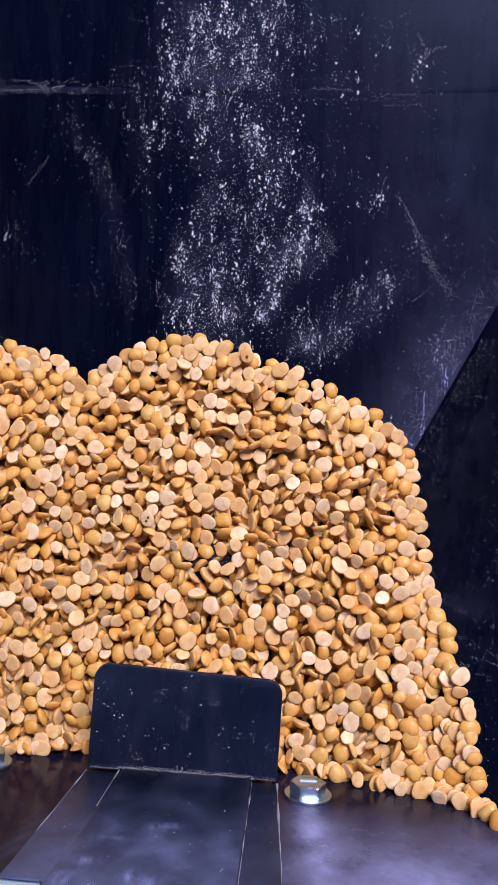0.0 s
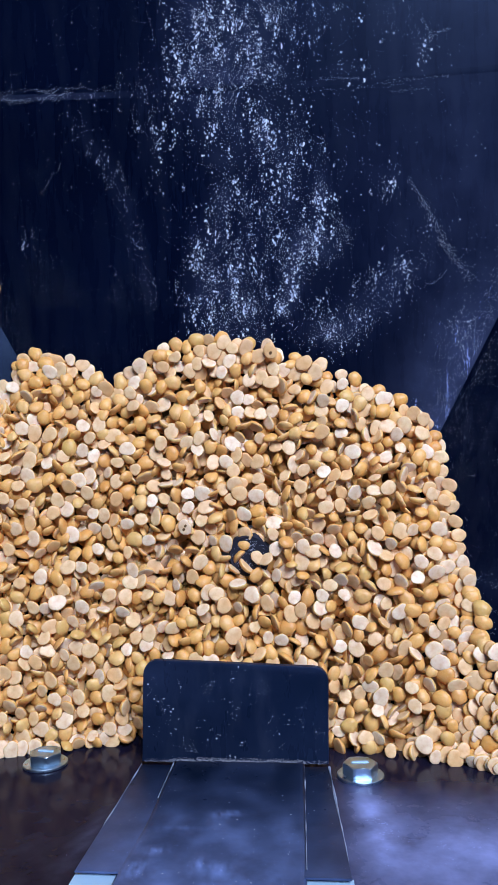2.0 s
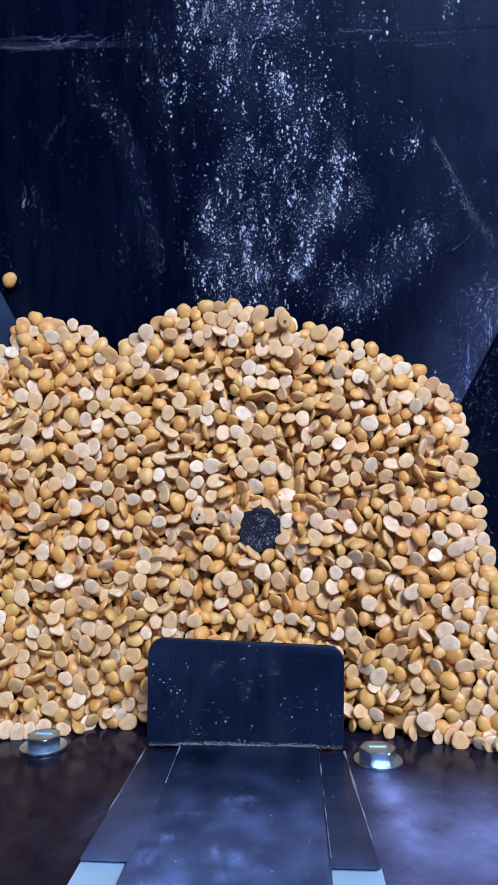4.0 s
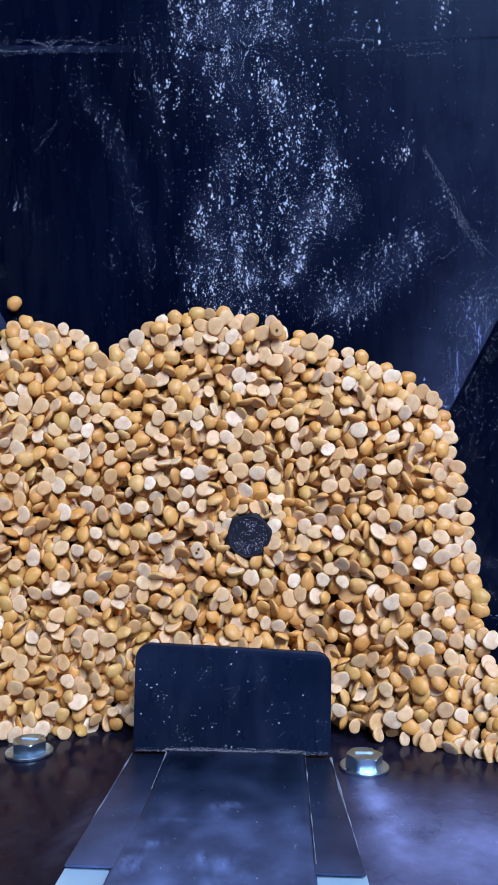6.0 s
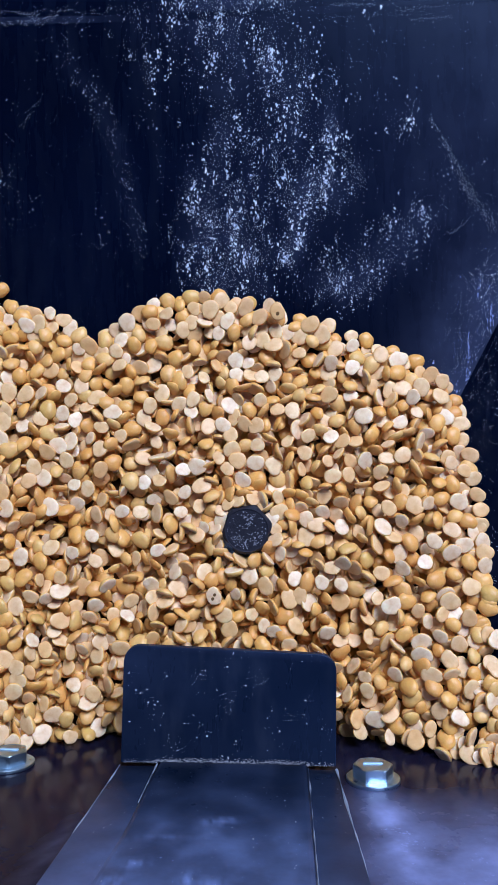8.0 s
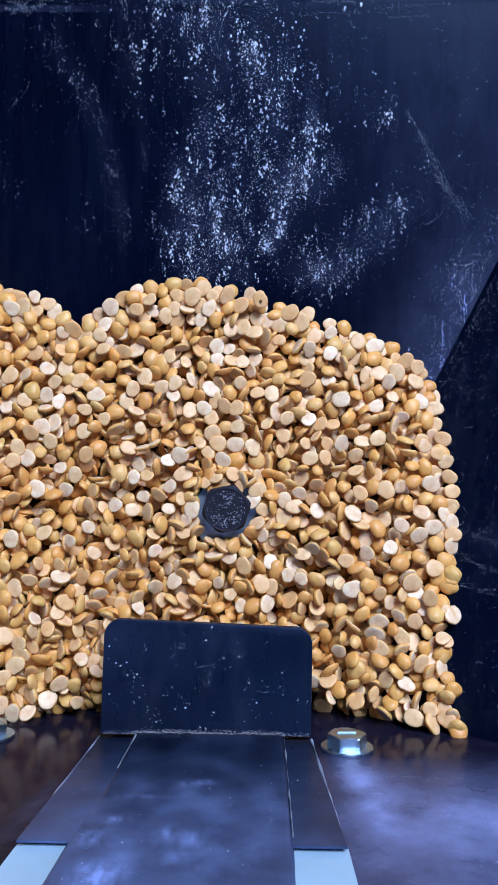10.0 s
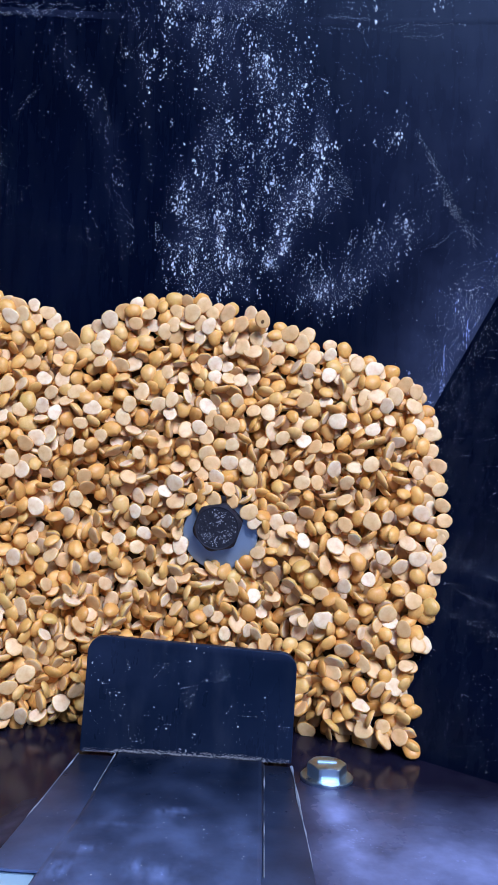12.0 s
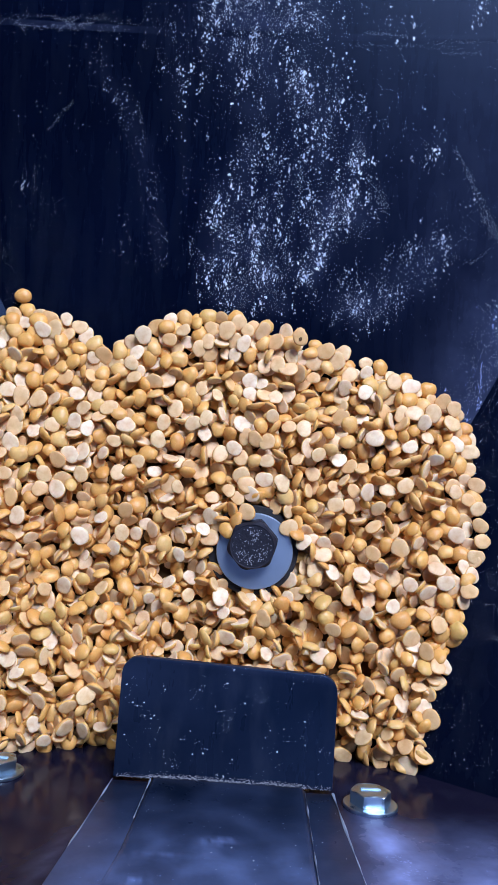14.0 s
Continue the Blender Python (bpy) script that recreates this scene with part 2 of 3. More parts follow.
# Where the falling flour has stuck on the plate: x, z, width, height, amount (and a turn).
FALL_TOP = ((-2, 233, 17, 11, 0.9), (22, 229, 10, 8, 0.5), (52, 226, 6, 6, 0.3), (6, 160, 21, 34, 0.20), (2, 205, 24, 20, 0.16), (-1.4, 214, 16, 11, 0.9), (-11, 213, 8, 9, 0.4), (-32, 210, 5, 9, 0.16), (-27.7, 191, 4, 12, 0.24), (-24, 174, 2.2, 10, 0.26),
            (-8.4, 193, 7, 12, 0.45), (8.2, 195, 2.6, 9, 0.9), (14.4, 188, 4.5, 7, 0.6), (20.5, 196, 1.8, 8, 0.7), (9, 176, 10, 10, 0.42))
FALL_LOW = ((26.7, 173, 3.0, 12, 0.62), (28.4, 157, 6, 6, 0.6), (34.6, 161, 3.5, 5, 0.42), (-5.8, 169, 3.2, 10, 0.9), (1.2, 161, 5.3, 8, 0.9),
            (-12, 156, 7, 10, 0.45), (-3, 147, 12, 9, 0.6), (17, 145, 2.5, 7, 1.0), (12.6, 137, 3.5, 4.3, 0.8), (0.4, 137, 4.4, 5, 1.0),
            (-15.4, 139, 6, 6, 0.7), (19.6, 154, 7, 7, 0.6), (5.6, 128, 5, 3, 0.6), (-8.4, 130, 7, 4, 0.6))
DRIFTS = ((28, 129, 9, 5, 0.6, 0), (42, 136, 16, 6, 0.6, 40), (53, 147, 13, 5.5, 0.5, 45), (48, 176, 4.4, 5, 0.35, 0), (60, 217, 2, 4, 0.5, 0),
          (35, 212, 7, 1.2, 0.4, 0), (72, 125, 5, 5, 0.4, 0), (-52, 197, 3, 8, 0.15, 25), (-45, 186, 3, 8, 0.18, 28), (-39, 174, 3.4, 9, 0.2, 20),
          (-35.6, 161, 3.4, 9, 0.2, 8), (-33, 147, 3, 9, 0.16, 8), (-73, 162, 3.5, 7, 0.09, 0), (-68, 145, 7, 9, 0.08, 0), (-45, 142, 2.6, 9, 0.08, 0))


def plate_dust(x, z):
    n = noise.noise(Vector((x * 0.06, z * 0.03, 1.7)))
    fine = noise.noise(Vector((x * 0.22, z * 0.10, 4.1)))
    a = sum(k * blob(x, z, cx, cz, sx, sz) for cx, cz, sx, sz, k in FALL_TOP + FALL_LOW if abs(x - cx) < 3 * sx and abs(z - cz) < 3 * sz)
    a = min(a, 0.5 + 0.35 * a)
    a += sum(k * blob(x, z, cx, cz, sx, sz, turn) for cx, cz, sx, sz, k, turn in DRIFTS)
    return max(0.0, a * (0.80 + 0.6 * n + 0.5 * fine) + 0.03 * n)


def plate_sheen_flour(x, z):
    """Sheen that grows eastwards, painted as a thin film, with real flour at the east fold and in smudges."""
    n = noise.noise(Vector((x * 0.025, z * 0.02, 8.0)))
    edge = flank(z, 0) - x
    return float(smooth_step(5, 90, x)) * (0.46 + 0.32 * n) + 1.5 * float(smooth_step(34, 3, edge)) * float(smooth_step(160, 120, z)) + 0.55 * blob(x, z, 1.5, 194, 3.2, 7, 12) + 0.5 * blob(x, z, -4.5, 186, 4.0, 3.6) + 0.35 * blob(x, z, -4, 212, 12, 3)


TOP = 420.0
north = grid_sheet("wall_north", lambda u, v: ((2 * u - 1) * flank(-10 + v * (TOP + 10), 0) * MM, 0, (-10 + v * (TOP + 10)) * MM), 110, 220, (0, 0.002, 0), PLATE, lambda x, z: plate_dust(x, z) + plate_sheen_flour(x, z), (0, 2))
north.matrix_basis = BIN
tagged(north, "dark blue-black coated steel plate streaked with white flour", "bin wall", kind="structure")

bm = bmesh.new()
prev = None
for i in range(121):
    x = -118 + i * 236 / 120
    z = 208.3 + 0.00022 * (x - 20) ** 2 + 0.25 * math.sin(x * 0.9) * noise.noise(Vector((x * 0.2, 0, 0)))
    h = 0.015 + 0.02 * noise.noise(Vector((x * 0.35, 3, 0)))
    ring = [bm.verts.new((x * MM, -d * MM, (z + e) * MM)) for e, d in ((-1.6, -0.02), (-0.6, h), (0.6, h), (1.6, -0.02))]
    if prev:
        for k in range(3):
            bm.faces.new((prev[k], ring[k], ring[k + 1], prev[k + 1]))
    prev = ring
bmesh.ops.recalc_face_normals(bm, faces=bm.faces)
seam = part("weld_seam", bm, PLATE, north, "scuffed flat weld seam", True)
dust_sheen_on(seam.data, lambda x, z: 0.75 * blob(x, z, -62, 211, 22, 9) + 0.25 * blob(x, z, 0, 208, 40, 9) + 0.22 * blob(x, z, 60, 208, 40, 9), (0, 2))


def flank_place(side):
    def corner(u, v):
        z = -10 + v * (TOP + 10)
        y = u * 330.0
        return (side * flank(z, y, side) * MM, -y * MM, z * MM)
    return corner


def flank_dust(y, z):
    n = noise.noise(Vector((y * 0.05, z * 0.05, 9.0)))
    return max(0.0, 0.07 + 0.10 * n + 0.30 * blob(-y, z, 26, 48, 14, 2.5, 12) + 0.26 * blob(-y, z, 26, 36, 16, 2.0, 14))


for side, name in ((1, "wall_east"), (-1, "wall_west")):
    nrm = Vector((1, WALL_Y if side > 0 else WEST_Y, -WALL_Z)).normalized() * 0.002
    w = grid_sheet(name, flank_place(side), 90, 80, (side * nrm.x, nrm.y, nrm.z), PLATE, flank_dust, (1, 2))
    w.matrix_basis = BIN
    tagged(w, "dark coated steel flank plate with faint scratches", "bin wall", kind="structure")


def floor_dust_sheen(x, y):
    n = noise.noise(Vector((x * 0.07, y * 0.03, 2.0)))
    # bluish sheen towards the open side, painted as film; the blobs are dust
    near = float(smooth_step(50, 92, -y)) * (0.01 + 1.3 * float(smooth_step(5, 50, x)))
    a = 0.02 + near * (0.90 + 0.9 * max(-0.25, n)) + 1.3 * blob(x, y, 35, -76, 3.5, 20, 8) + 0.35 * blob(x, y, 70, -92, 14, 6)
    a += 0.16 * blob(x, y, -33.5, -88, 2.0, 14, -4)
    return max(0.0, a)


# The floor is four sheets round the outlet slot behind the gate.
SLOT = (-21.0, 17.0, -36.0, -7.0)


def floor_piece(x0, x1, y0, y1, nu, nv):
    def corner(u, v):
        y = y0 + (y1 - y0) * v
        z = floor_z(y)
        a = x0 if x0 is not None else -flank(z, -y, -1)
        b = x1 if x1 is not None else flank(z, -y)
        return ((a + (b - a) * u) * MM, y * MM, z * MM)
    return corner, nu, nv


pieces = (floor_piece(None, None, -330, SLOT[2], 120, 110), floor_piece(None, SLOT[0], SLOT[2], SLOT[3], 30, 14),
          floor_piece(SLOT[1], None, SLOT[2], SLOT[3], 30, 14), floor_piece(None, None, SLOT[3], 0, 40, 4))
bm = bmesh.new()
for corner, nu, nv in pieces:
    vs = [[bm.verts.new(corner(i / nu, j / nv)) for j in range(nv + 1)] for i in range(nu + 1)]
    for i in range(nu):
        for j in range(nv):
            bm.faces.new((vs[i][j], vs[i + 1][j], vs[i + 1][j + 1], vs[i][j + 1]))
got = bmesh.ops.extrude_face_region(bm, geom=list(bm.faces))
bmesh.ops.translate(bm, vec=(0, 0, -0.002), verts=[v for v in got["geom"] if isinstance(v, bmesh.types.BMVert)])
bmesh.ops.recalc_face_normals(bm, faces=bm.faces)
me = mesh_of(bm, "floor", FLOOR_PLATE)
dust_sheen_on(me, floor_dust_sheen, (0, 1))
floor = new("floor", me)
floor.matrix_basis = BIN
tagged(floor, "glossy dark brown-black steel floor plate", "bin floor", kind="structure")

# The chute under the slot, closed below.
bm = bmesh.new()
x0, x1, y0, y1 = SLOT
DEEP = 120.0
for a, b in (((x0, y0), (x1, y0)), ((x1, y0), (x1, y1)), ((x1, y1), (x0, y1)), ((x0, y1), (x0, y0))):
    bm.faces.new([bm.verts.new((p[0] * MM, p[1] * MM, z * MM)) for p, z in ((a, floor_z(a[1]) - 2.2), (b, floor_z(b[1]) - 2.2), (b, -DEEP), (a, -DEEP))])
bm.faces.new([bm.verts.new((p[0] * MM, p[1] * MM, -DEEP * MM)) for p in ((x0, y0), (x1, y0), (x1, y1), (x0, y1))])
bmesh.ops.remove_doubles(bm, verts=bm.verts, dist=1e-6)
bmesh.ops.recalc_face_normals(bm, faces=bm.faces)
bmesh.ops.solidify(bm, geom=list(bm.faces), thickness=-0.0015)
chute = new("outlet_chute", mesh_of(bm, "outlet_chute", GATE_STEEL))
chute.matrix_basis = BIN
tagged(chute, "dark sheet-steel outlet chute under the floor", "chute", kind="structure")


# ---- the outlet gate: a channel along the floor with an upturned tab and two wings ----
gate = thing("outlet_gate", Matrix(), "dark blue-black bent steel gate with an upright tab", "gate")


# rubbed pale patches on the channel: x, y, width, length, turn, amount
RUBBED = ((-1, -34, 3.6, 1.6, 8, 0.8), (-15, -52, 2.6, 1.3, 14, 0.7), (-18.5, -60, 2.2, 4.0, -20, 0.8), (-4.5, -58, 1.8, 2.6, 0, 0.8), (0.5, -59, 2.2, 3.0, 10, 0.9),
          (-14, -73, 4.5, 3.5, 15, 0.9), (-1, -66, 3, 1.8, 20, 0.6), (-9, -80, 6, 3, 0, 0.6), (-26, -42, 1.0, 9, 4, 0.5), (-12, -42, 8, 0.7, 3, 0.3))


def gate_dust_sheen(x, y):
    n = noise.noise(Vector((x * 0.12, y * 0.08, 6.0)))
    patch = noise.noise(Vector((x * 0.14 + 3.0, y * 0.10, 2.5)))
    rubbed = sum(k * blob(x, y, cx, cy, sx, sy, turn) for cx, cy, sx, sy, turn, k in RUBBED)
    # the long ramp paints the outward sheen and the shadow under the fold
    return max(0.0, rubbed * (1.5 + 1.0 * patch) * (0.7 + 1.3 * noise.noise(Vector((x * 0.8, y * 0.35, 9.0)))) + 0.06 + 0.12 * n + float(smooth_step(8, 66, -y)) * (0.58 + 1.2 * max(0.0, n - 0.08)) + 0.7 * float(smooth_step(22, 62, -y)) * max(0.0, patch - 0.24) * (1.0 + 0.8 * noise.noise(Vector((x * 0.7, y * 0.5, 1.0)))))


def tab_mesh():
    bm = bmesh.new()
    pts = []
    r = 4.2
    for cx, cz, a0 in ((25.2 - r, 28.2 - r, 0), (-30.3 + r, 30.0 - r, 90)):
        for k in range(8):
            a = radians(a0 + 90 * k / 7)
            pts.append((cx + r * math.cos(a), cz + r * math.sin(a)))
    pts = [(24.6, 1.6)] + pts + [(-30.4, 1.6)]
    lean = lambda z: -47.4 + 0.23 * (z - 1.6)
    slab(bm, [(x * MM, lean(z) * MM, z * MM) for x, z in pts], (0, 0.0016, 0), 0.00022)
    return bm


tab = part("tab", tab_mesh(), GATE_STEEL, gate, "upright tab with rounded corners and flour specks")
dust_sheen_on(tab.data, lambda x, z: max(0.0, 0.07 + 0.12 * noise.noise(Vector((x * 0.09, z * 0.09, 3.0))) + 0.12 * noise.noise(Vector((x * 0.3, z * 0.3, 7.0)))), (0, 2))

bm = bmesh.new()
NX, NY = 60, 170
vs = [[None] * (NY + 1) for _ in range(NX + 1)]
for j in range(NY + 1):
    y = -1.8 - j * 250 / NY
    a, b = -20.6 - 1.2 * min(1.0, max(0.0, (-y - 40) / 20)), 17.6 + 1.4 * min(1.0, -y / 60)
    for i in range(NX + 1):
        u = i / NX
        edge = min(u, 1 - u) * NX
        z = 1.75 - (0.9 if edge < 0.5 else 0.12 if edge < 1.5 else 0)
        vs[i][j] = bm.verts.new(((a + (b - a) * u) * MM, y * MM, z * MM))
for i in range(NX):
    for j in range(NY):
        bm.faces.new((vs[i][j], vs[i][j + 1], vs[i + 1][j + 1], vs[i + 1][j]))
bmesh.ops.recalc_face_normals(bm, faces=bm.faces)
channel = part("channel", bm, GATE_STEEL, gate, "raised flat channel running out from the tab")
dust_sheen_on(channel.data, gate_dust_sheen, (0, 1))
channel.matrix_basis = ON_FLOOR


def wing(x_in, x_out0, x_out1):
    bm = bmesh.new()
    slab(bm, [(x * MM, y * MM, z * MM) for x, y, z in ((x_in, -1.7, 0.15), (x_out0, -1.7, 0.05), (x_out1, -60.6, 1.0), (x_in, -60.6, 1.0))], (0, 0, 0.0005), 0.00012)
    return bm


for args in ((14.0, 24.8, 28.4), (-17.0, -30.5, -31.0)):
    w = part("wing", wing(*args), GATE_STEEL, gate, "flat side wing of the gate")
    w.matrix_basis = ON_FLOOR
    dust_sheen_on(w.data, lambda x, y: gate_dust_sheen(x, y) * 0.55, (0, 1))

# bright worn edges of the wings and the channel
for xa, ya, xb, yb, wide, z in ((24.7, -2.2, 28.3, -60, 0.35, 0.95), (-30.4, -2.2, -30.9, -60, 0.3, 0.95), (17.7, -4, 18.9, -58, 0.22, 1.62), (-20.7, -2.6, -20.4, -26, 0.3, 1.62)):
    bm = bmesh.new()
    prev = None
    for i in range(41):
        u = i / 40
        w = wide * (0.55 + 0.9 * noise.noise(Vector((xa, u * 9, 0.5))))
        x, y = xa + (xb - xa) * u, ya + (yb - ya) * u
        ring = [bm.verts.new(((x + e * max(0.03, w)) * MM, y * MM, (z + h) * MM)) for e, h in ((-1, 0), (0, 0.22), (1, 0))]
        if prev:
            bm.faces.new((prev[0], ring[0], ring[1], prev[1]))
            bm.faces.new((prev[1], ring[1], ring[2], prev[2]))
        prev = ring
    bmesh.ops.recalc_face_normals(bm, faces=bm.faces)
    e = part("worn_edge", bm, EDGE, gate, "bright worn edge")
    e.matrix_basis = ON_FLOOR

# flour flecks on the tab and the channel
bm = bmesh.new()
for i in range(2400):
    x, z = random.uniform(-29, 24), 2 + 27 * random.random() ** 1.2
    if noise.noise(Vector((x * 0.16, z * 0.2, 14.0))) + 0.5 * noise.noise(Vector((x * 0.5, z * 0.5, 4.0))) < random.uniform(-0.05, 0.6):
        continue
    s = (0.035 + 0.19 * random.random() ** 6)
    bmesh.ops.create_icosphere(bm, subdivisions=1, radius=s * MM, matrix=pose(x * MM, (-47.4 + 0.23 * (z - 1.6)) * MM, z * MM) @ Matrix.Diagonal((random.uniform(0.7, 1.8), 0.4, random.uniform(0.7, 1.6), 1)))
tagged(part("flour_dusting", bm, DUST, gate, "scattered white flour flecks"), kind="stuff")
bm = bmesh.new()
for i in range(170):
    x, y = random.uniform(-28, 26), random.uniform(-95, -3)
    s = (0.05 + 0.14 * random.random() ** 4)
    lift = 1.75 if -20.5 < x < 17.5 else 1.15
    bmesh.ops.create_icosphere(bm, subdivisions=1, radius=s * MM, matrix=ON_FLOOR @ pose(x * MM, y * MM, lift * MM) @ Matrix.Diagonal((random.uniform(0.7, 1.6), random.uniform(0.7, 1.6), 0.4, 1)))
tagged(part("flour_dusting", bm, DUST, gate, "scattered white flour flecks"), kind="stuff")

# worn fold line between tab and channel
bm = bmesh.new()
for i in range(1100):
    x = random.uniform(-29.5, 24)
    s = random.uniform(0.03, 0.15) * (1.0 if -22 < x < 18 else 0.6)
    z = (2.2 if -21 < x < 17.5 else 1.9) + random.uniform(-0.4, 1.0) * random.random()
    bmesh.ops.create_icosphere(bm, subdivisions=1, radius=s * MM, matrix=pose(x * MM, (-47.6 + 0.23 * z - random.uniform(0.1, 0.7)) * MM, z * MM) @ Matrix.Diagonal((1.9, 0.7, 0.6, 1)))
tagged(part("flour_line", bm, DIM, gate, "line of flour caught in the fold"), kind="stuff")

for x0, x1, x2, x3 in ((-31.2, -20.0, -20.0, -32.4), (17.0, 28.8, 17.0, 32.5)):
    bm = bmesh.new()
    slab(bm, [(x0 * MM, -58.6 * MM, 0), (x1 * MM, -58.6 * MM, 0), ((x2 if x0 < 0 else x3) * MM, -170 * MM, 0), ((x3 if x0 < 0 else x2) * MM, -170 * MM, 0)], (0, 0, 0.00025), 0.00005)
    strip = thing("guide_strip", ON_FLOOR, "pale bare metal guide strip beside the gate channel", "strip", "guide strips")
    part("strip_sheet", bm, STRIP, strip)


# ---- bolts ----
def hexagon(af, height, chamfer, turn=0.0):
    """A bolt head along z: six flats, the top edge turned to a circle."""
    bm = bmesh.new()
    rings = []
    n = 48
    for z, clip in ((0, af * 0.562), (height - chamfer, af * 0.562), (height - chamfer * 0.45, af * 0.545), (height, af * 0.475), (height - 0.12, af * 0.45)):
        ring = []
        for k in range(n):
            a = 2 * math.pi * k / n + radians(turn)
            local = ((2 * math.pi * k / n) % (math.pi / 3)) - math.pi / 6
            r = min(af / 2 / math.cos(local), clip)
            ring.append(bm.verts.new((r * math.cos(a) * MM, r * math.sin(a) * MM, z * MM)))
        rings.append(ring)
    for p, q in zip(rings, rings[1:]):
        for k in range(n):
            bm.faces.new((p[k], p[(k + 1) % n], q[(k + 1) % n], q[k]))
    bm.faces.new(rings[-1])
    bm.faces.new(list(reversed(rings[0])))
    return bm


def disc(r, hole, z0, z1, n=56):
    bm = bmesh.new()
    e = 0.18
    prof = ((hole, z0), (r - e, z0), (r, z0 + e), (r, z1 - e), (r - e, z1), (hole, z1))
    rings = [[bm.verts.new((q * math.cos(2 * math.pi * k / n) * MM, q * math.sin(2 * math.pi * k / n) * MM, z * MM)) for k in range(n)] for q, z in prof]
    for p, q in zip(rings, rings[1:] + rings[:1]):
        for k in range(n):
            bm.faces.new((p[k], p[(k + 1) % n], q[(k + 1) % n], q[k]))
    bmesh.ops.recalc_face_normals(bm, faces=bm.faces)
    return bm


for x, y, turn in ((33.4, -6.3, 4), (-60.0, -1.5, -7)):
    b = thing("hex_bolt", ON_FLOOR @ pose(x * MM, y * MM, 0, 0, 0, turn), "shiny zinc-plated hex bolt with a flat washer on the floor plate", "bolt", "floor bolts")
    part("washer", disc(6.6, 3.0, 0.0, 0.9), ZINC, b, "flat zinc washer")
    bolt_head = part("head", hexagon(8.8, 3.1, 0.45), ZINC, b, "hexagonal head")
    bolt_head.location.z = 0.9 * MM
    bm = bmesh.new()
    bmesh.ops.create_cube(bm, size=1, matrix=Matrix.Translation((0, 0.4 * MM, 3.05 * MM)) @ Matrix.Diagonal((4.8 * MM, 1.0 * MM, 0.4 * MM, 1)))
    bmesh.ops.bevel(bm, geom=list(bm.edges), offset=0.12 * MM, segments=2, affect="EDGES", profile=0.5)
    # paler than the zinc head: the light on the mark is painted in
    part("grade_mark", bm, STRIP, bolt_head, "raised grade mark, its glint put into the pale colour")

shaft = thing("shaft_bolt", pose(1.0 * MM, 0, 56.4 * MM, 90, 0, 0), "black hex bolt and blue-grey washer on a dark shaft hub", "bolt")
hub = part("hub", disc(13.3, 1.0, 0, 12.6), RUBBER, shaft, "dark rough hub behind the washer")
hub.location = (0, -2.6 * MM, 0)
off_washer = part("washer", disc(11.2, 1.0, 12.8, 14.4), DULL_ZINC, shaft, "wide blue-grey zinc washer")
off_washer.location = (0.6 * MM, -2.6 * MM, 0)
hb = hexagon(13.2, 5.8, 1.8, 12)
bmesh.ops.translate(hb, vec=(0, 0, 14.4 * MM), verts=hb.verts)
head = part("head", hb, BLACK_OXIDE, shaft, "black oxide hex head with dusty raised marks")
bm = bmesh.new()
for k in range(460):
    a, q = random.uniform(0, 2 * math.pi), 5.6 * math.sqrt(random.random())
    u, v = q * math.cos(a), q * math.sin(a)
    if not (v < -0.4 and 2.4 < q < 5.0 or abs(u - 0.6) < 0.55 * (v - 0.8) < 2.2) and random.random() < 0.86:
        continue
    s = random.uniform(0.05, 0.21)
    bmesh.ops.create_icosphere(bm, subdivisions=1, radius=s * MM, matrix=pose(u * MM, v * MM, 20.12 * MM, 0, 0, random.uniform(0, 180)) @ Matrix.Diagonal((random.uniform(0.9, 1.5), random.uniform(0.7, 1.2), 0.6, 1)))
tagged(part("flour_film", bm, DIM, shaft), kind="stuff")

# ---- flour flakes that lie on the back plate ----
flakes = []
fr = random.Random(5)


def place_flake(x, z, s):
    if abs(x) < flank(z, 0) - 0.5:
        flakes.append((x, z, s))


# crumbs stuck in small upright clusters
while len(flakes) < 7000:
    x, z = fr.uniform(-80, 80), fr.uniform(118, 252)
    streak = max(0.0, 0.40 + 1.2 * noise.noise(Vector((x * 0.25, z * 0.12, 37.0)))) * (0.5 + 1.2 * max(0.0, noise.noise(Vector((x * 0.6, z * 0.35, 11.0))) + 0.2))
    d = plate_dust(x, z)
    if fr.random() < 0.9 * d * streak:
        heavy, small = fr.random() < 0.10, (0.8 if x > 22 and z < 152 else 0.6 if x < -30 else 1.0)
        for i in range(1 + int(fr.expovariate(0.2 if heavy else 0.55))):
            place_flake(x + fr.gauss(0, 0.40), z + fr.gauss(0, 1.25), (0.08 + (0.34 if heavy else 0.24) * fr.random() ** 3) * small)
# fine powder between them
while len(flakes) < 25000:
    x, z = fr.uniform(-80, 80), fr.uniform(118, 252)
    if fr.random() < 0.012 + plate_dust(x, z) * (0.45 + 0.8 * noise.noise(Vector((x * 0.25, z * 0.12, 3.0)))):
        place_flake(x, z, 0.03 + 0.055 * fr.random() ** 2)
# lone bright crumbs
for i in range(150):
    place_flake(fr.uniform(-80, 80), fr.uniform(120, 235), 0.08 + 0.12 * fr.random() ** 2)
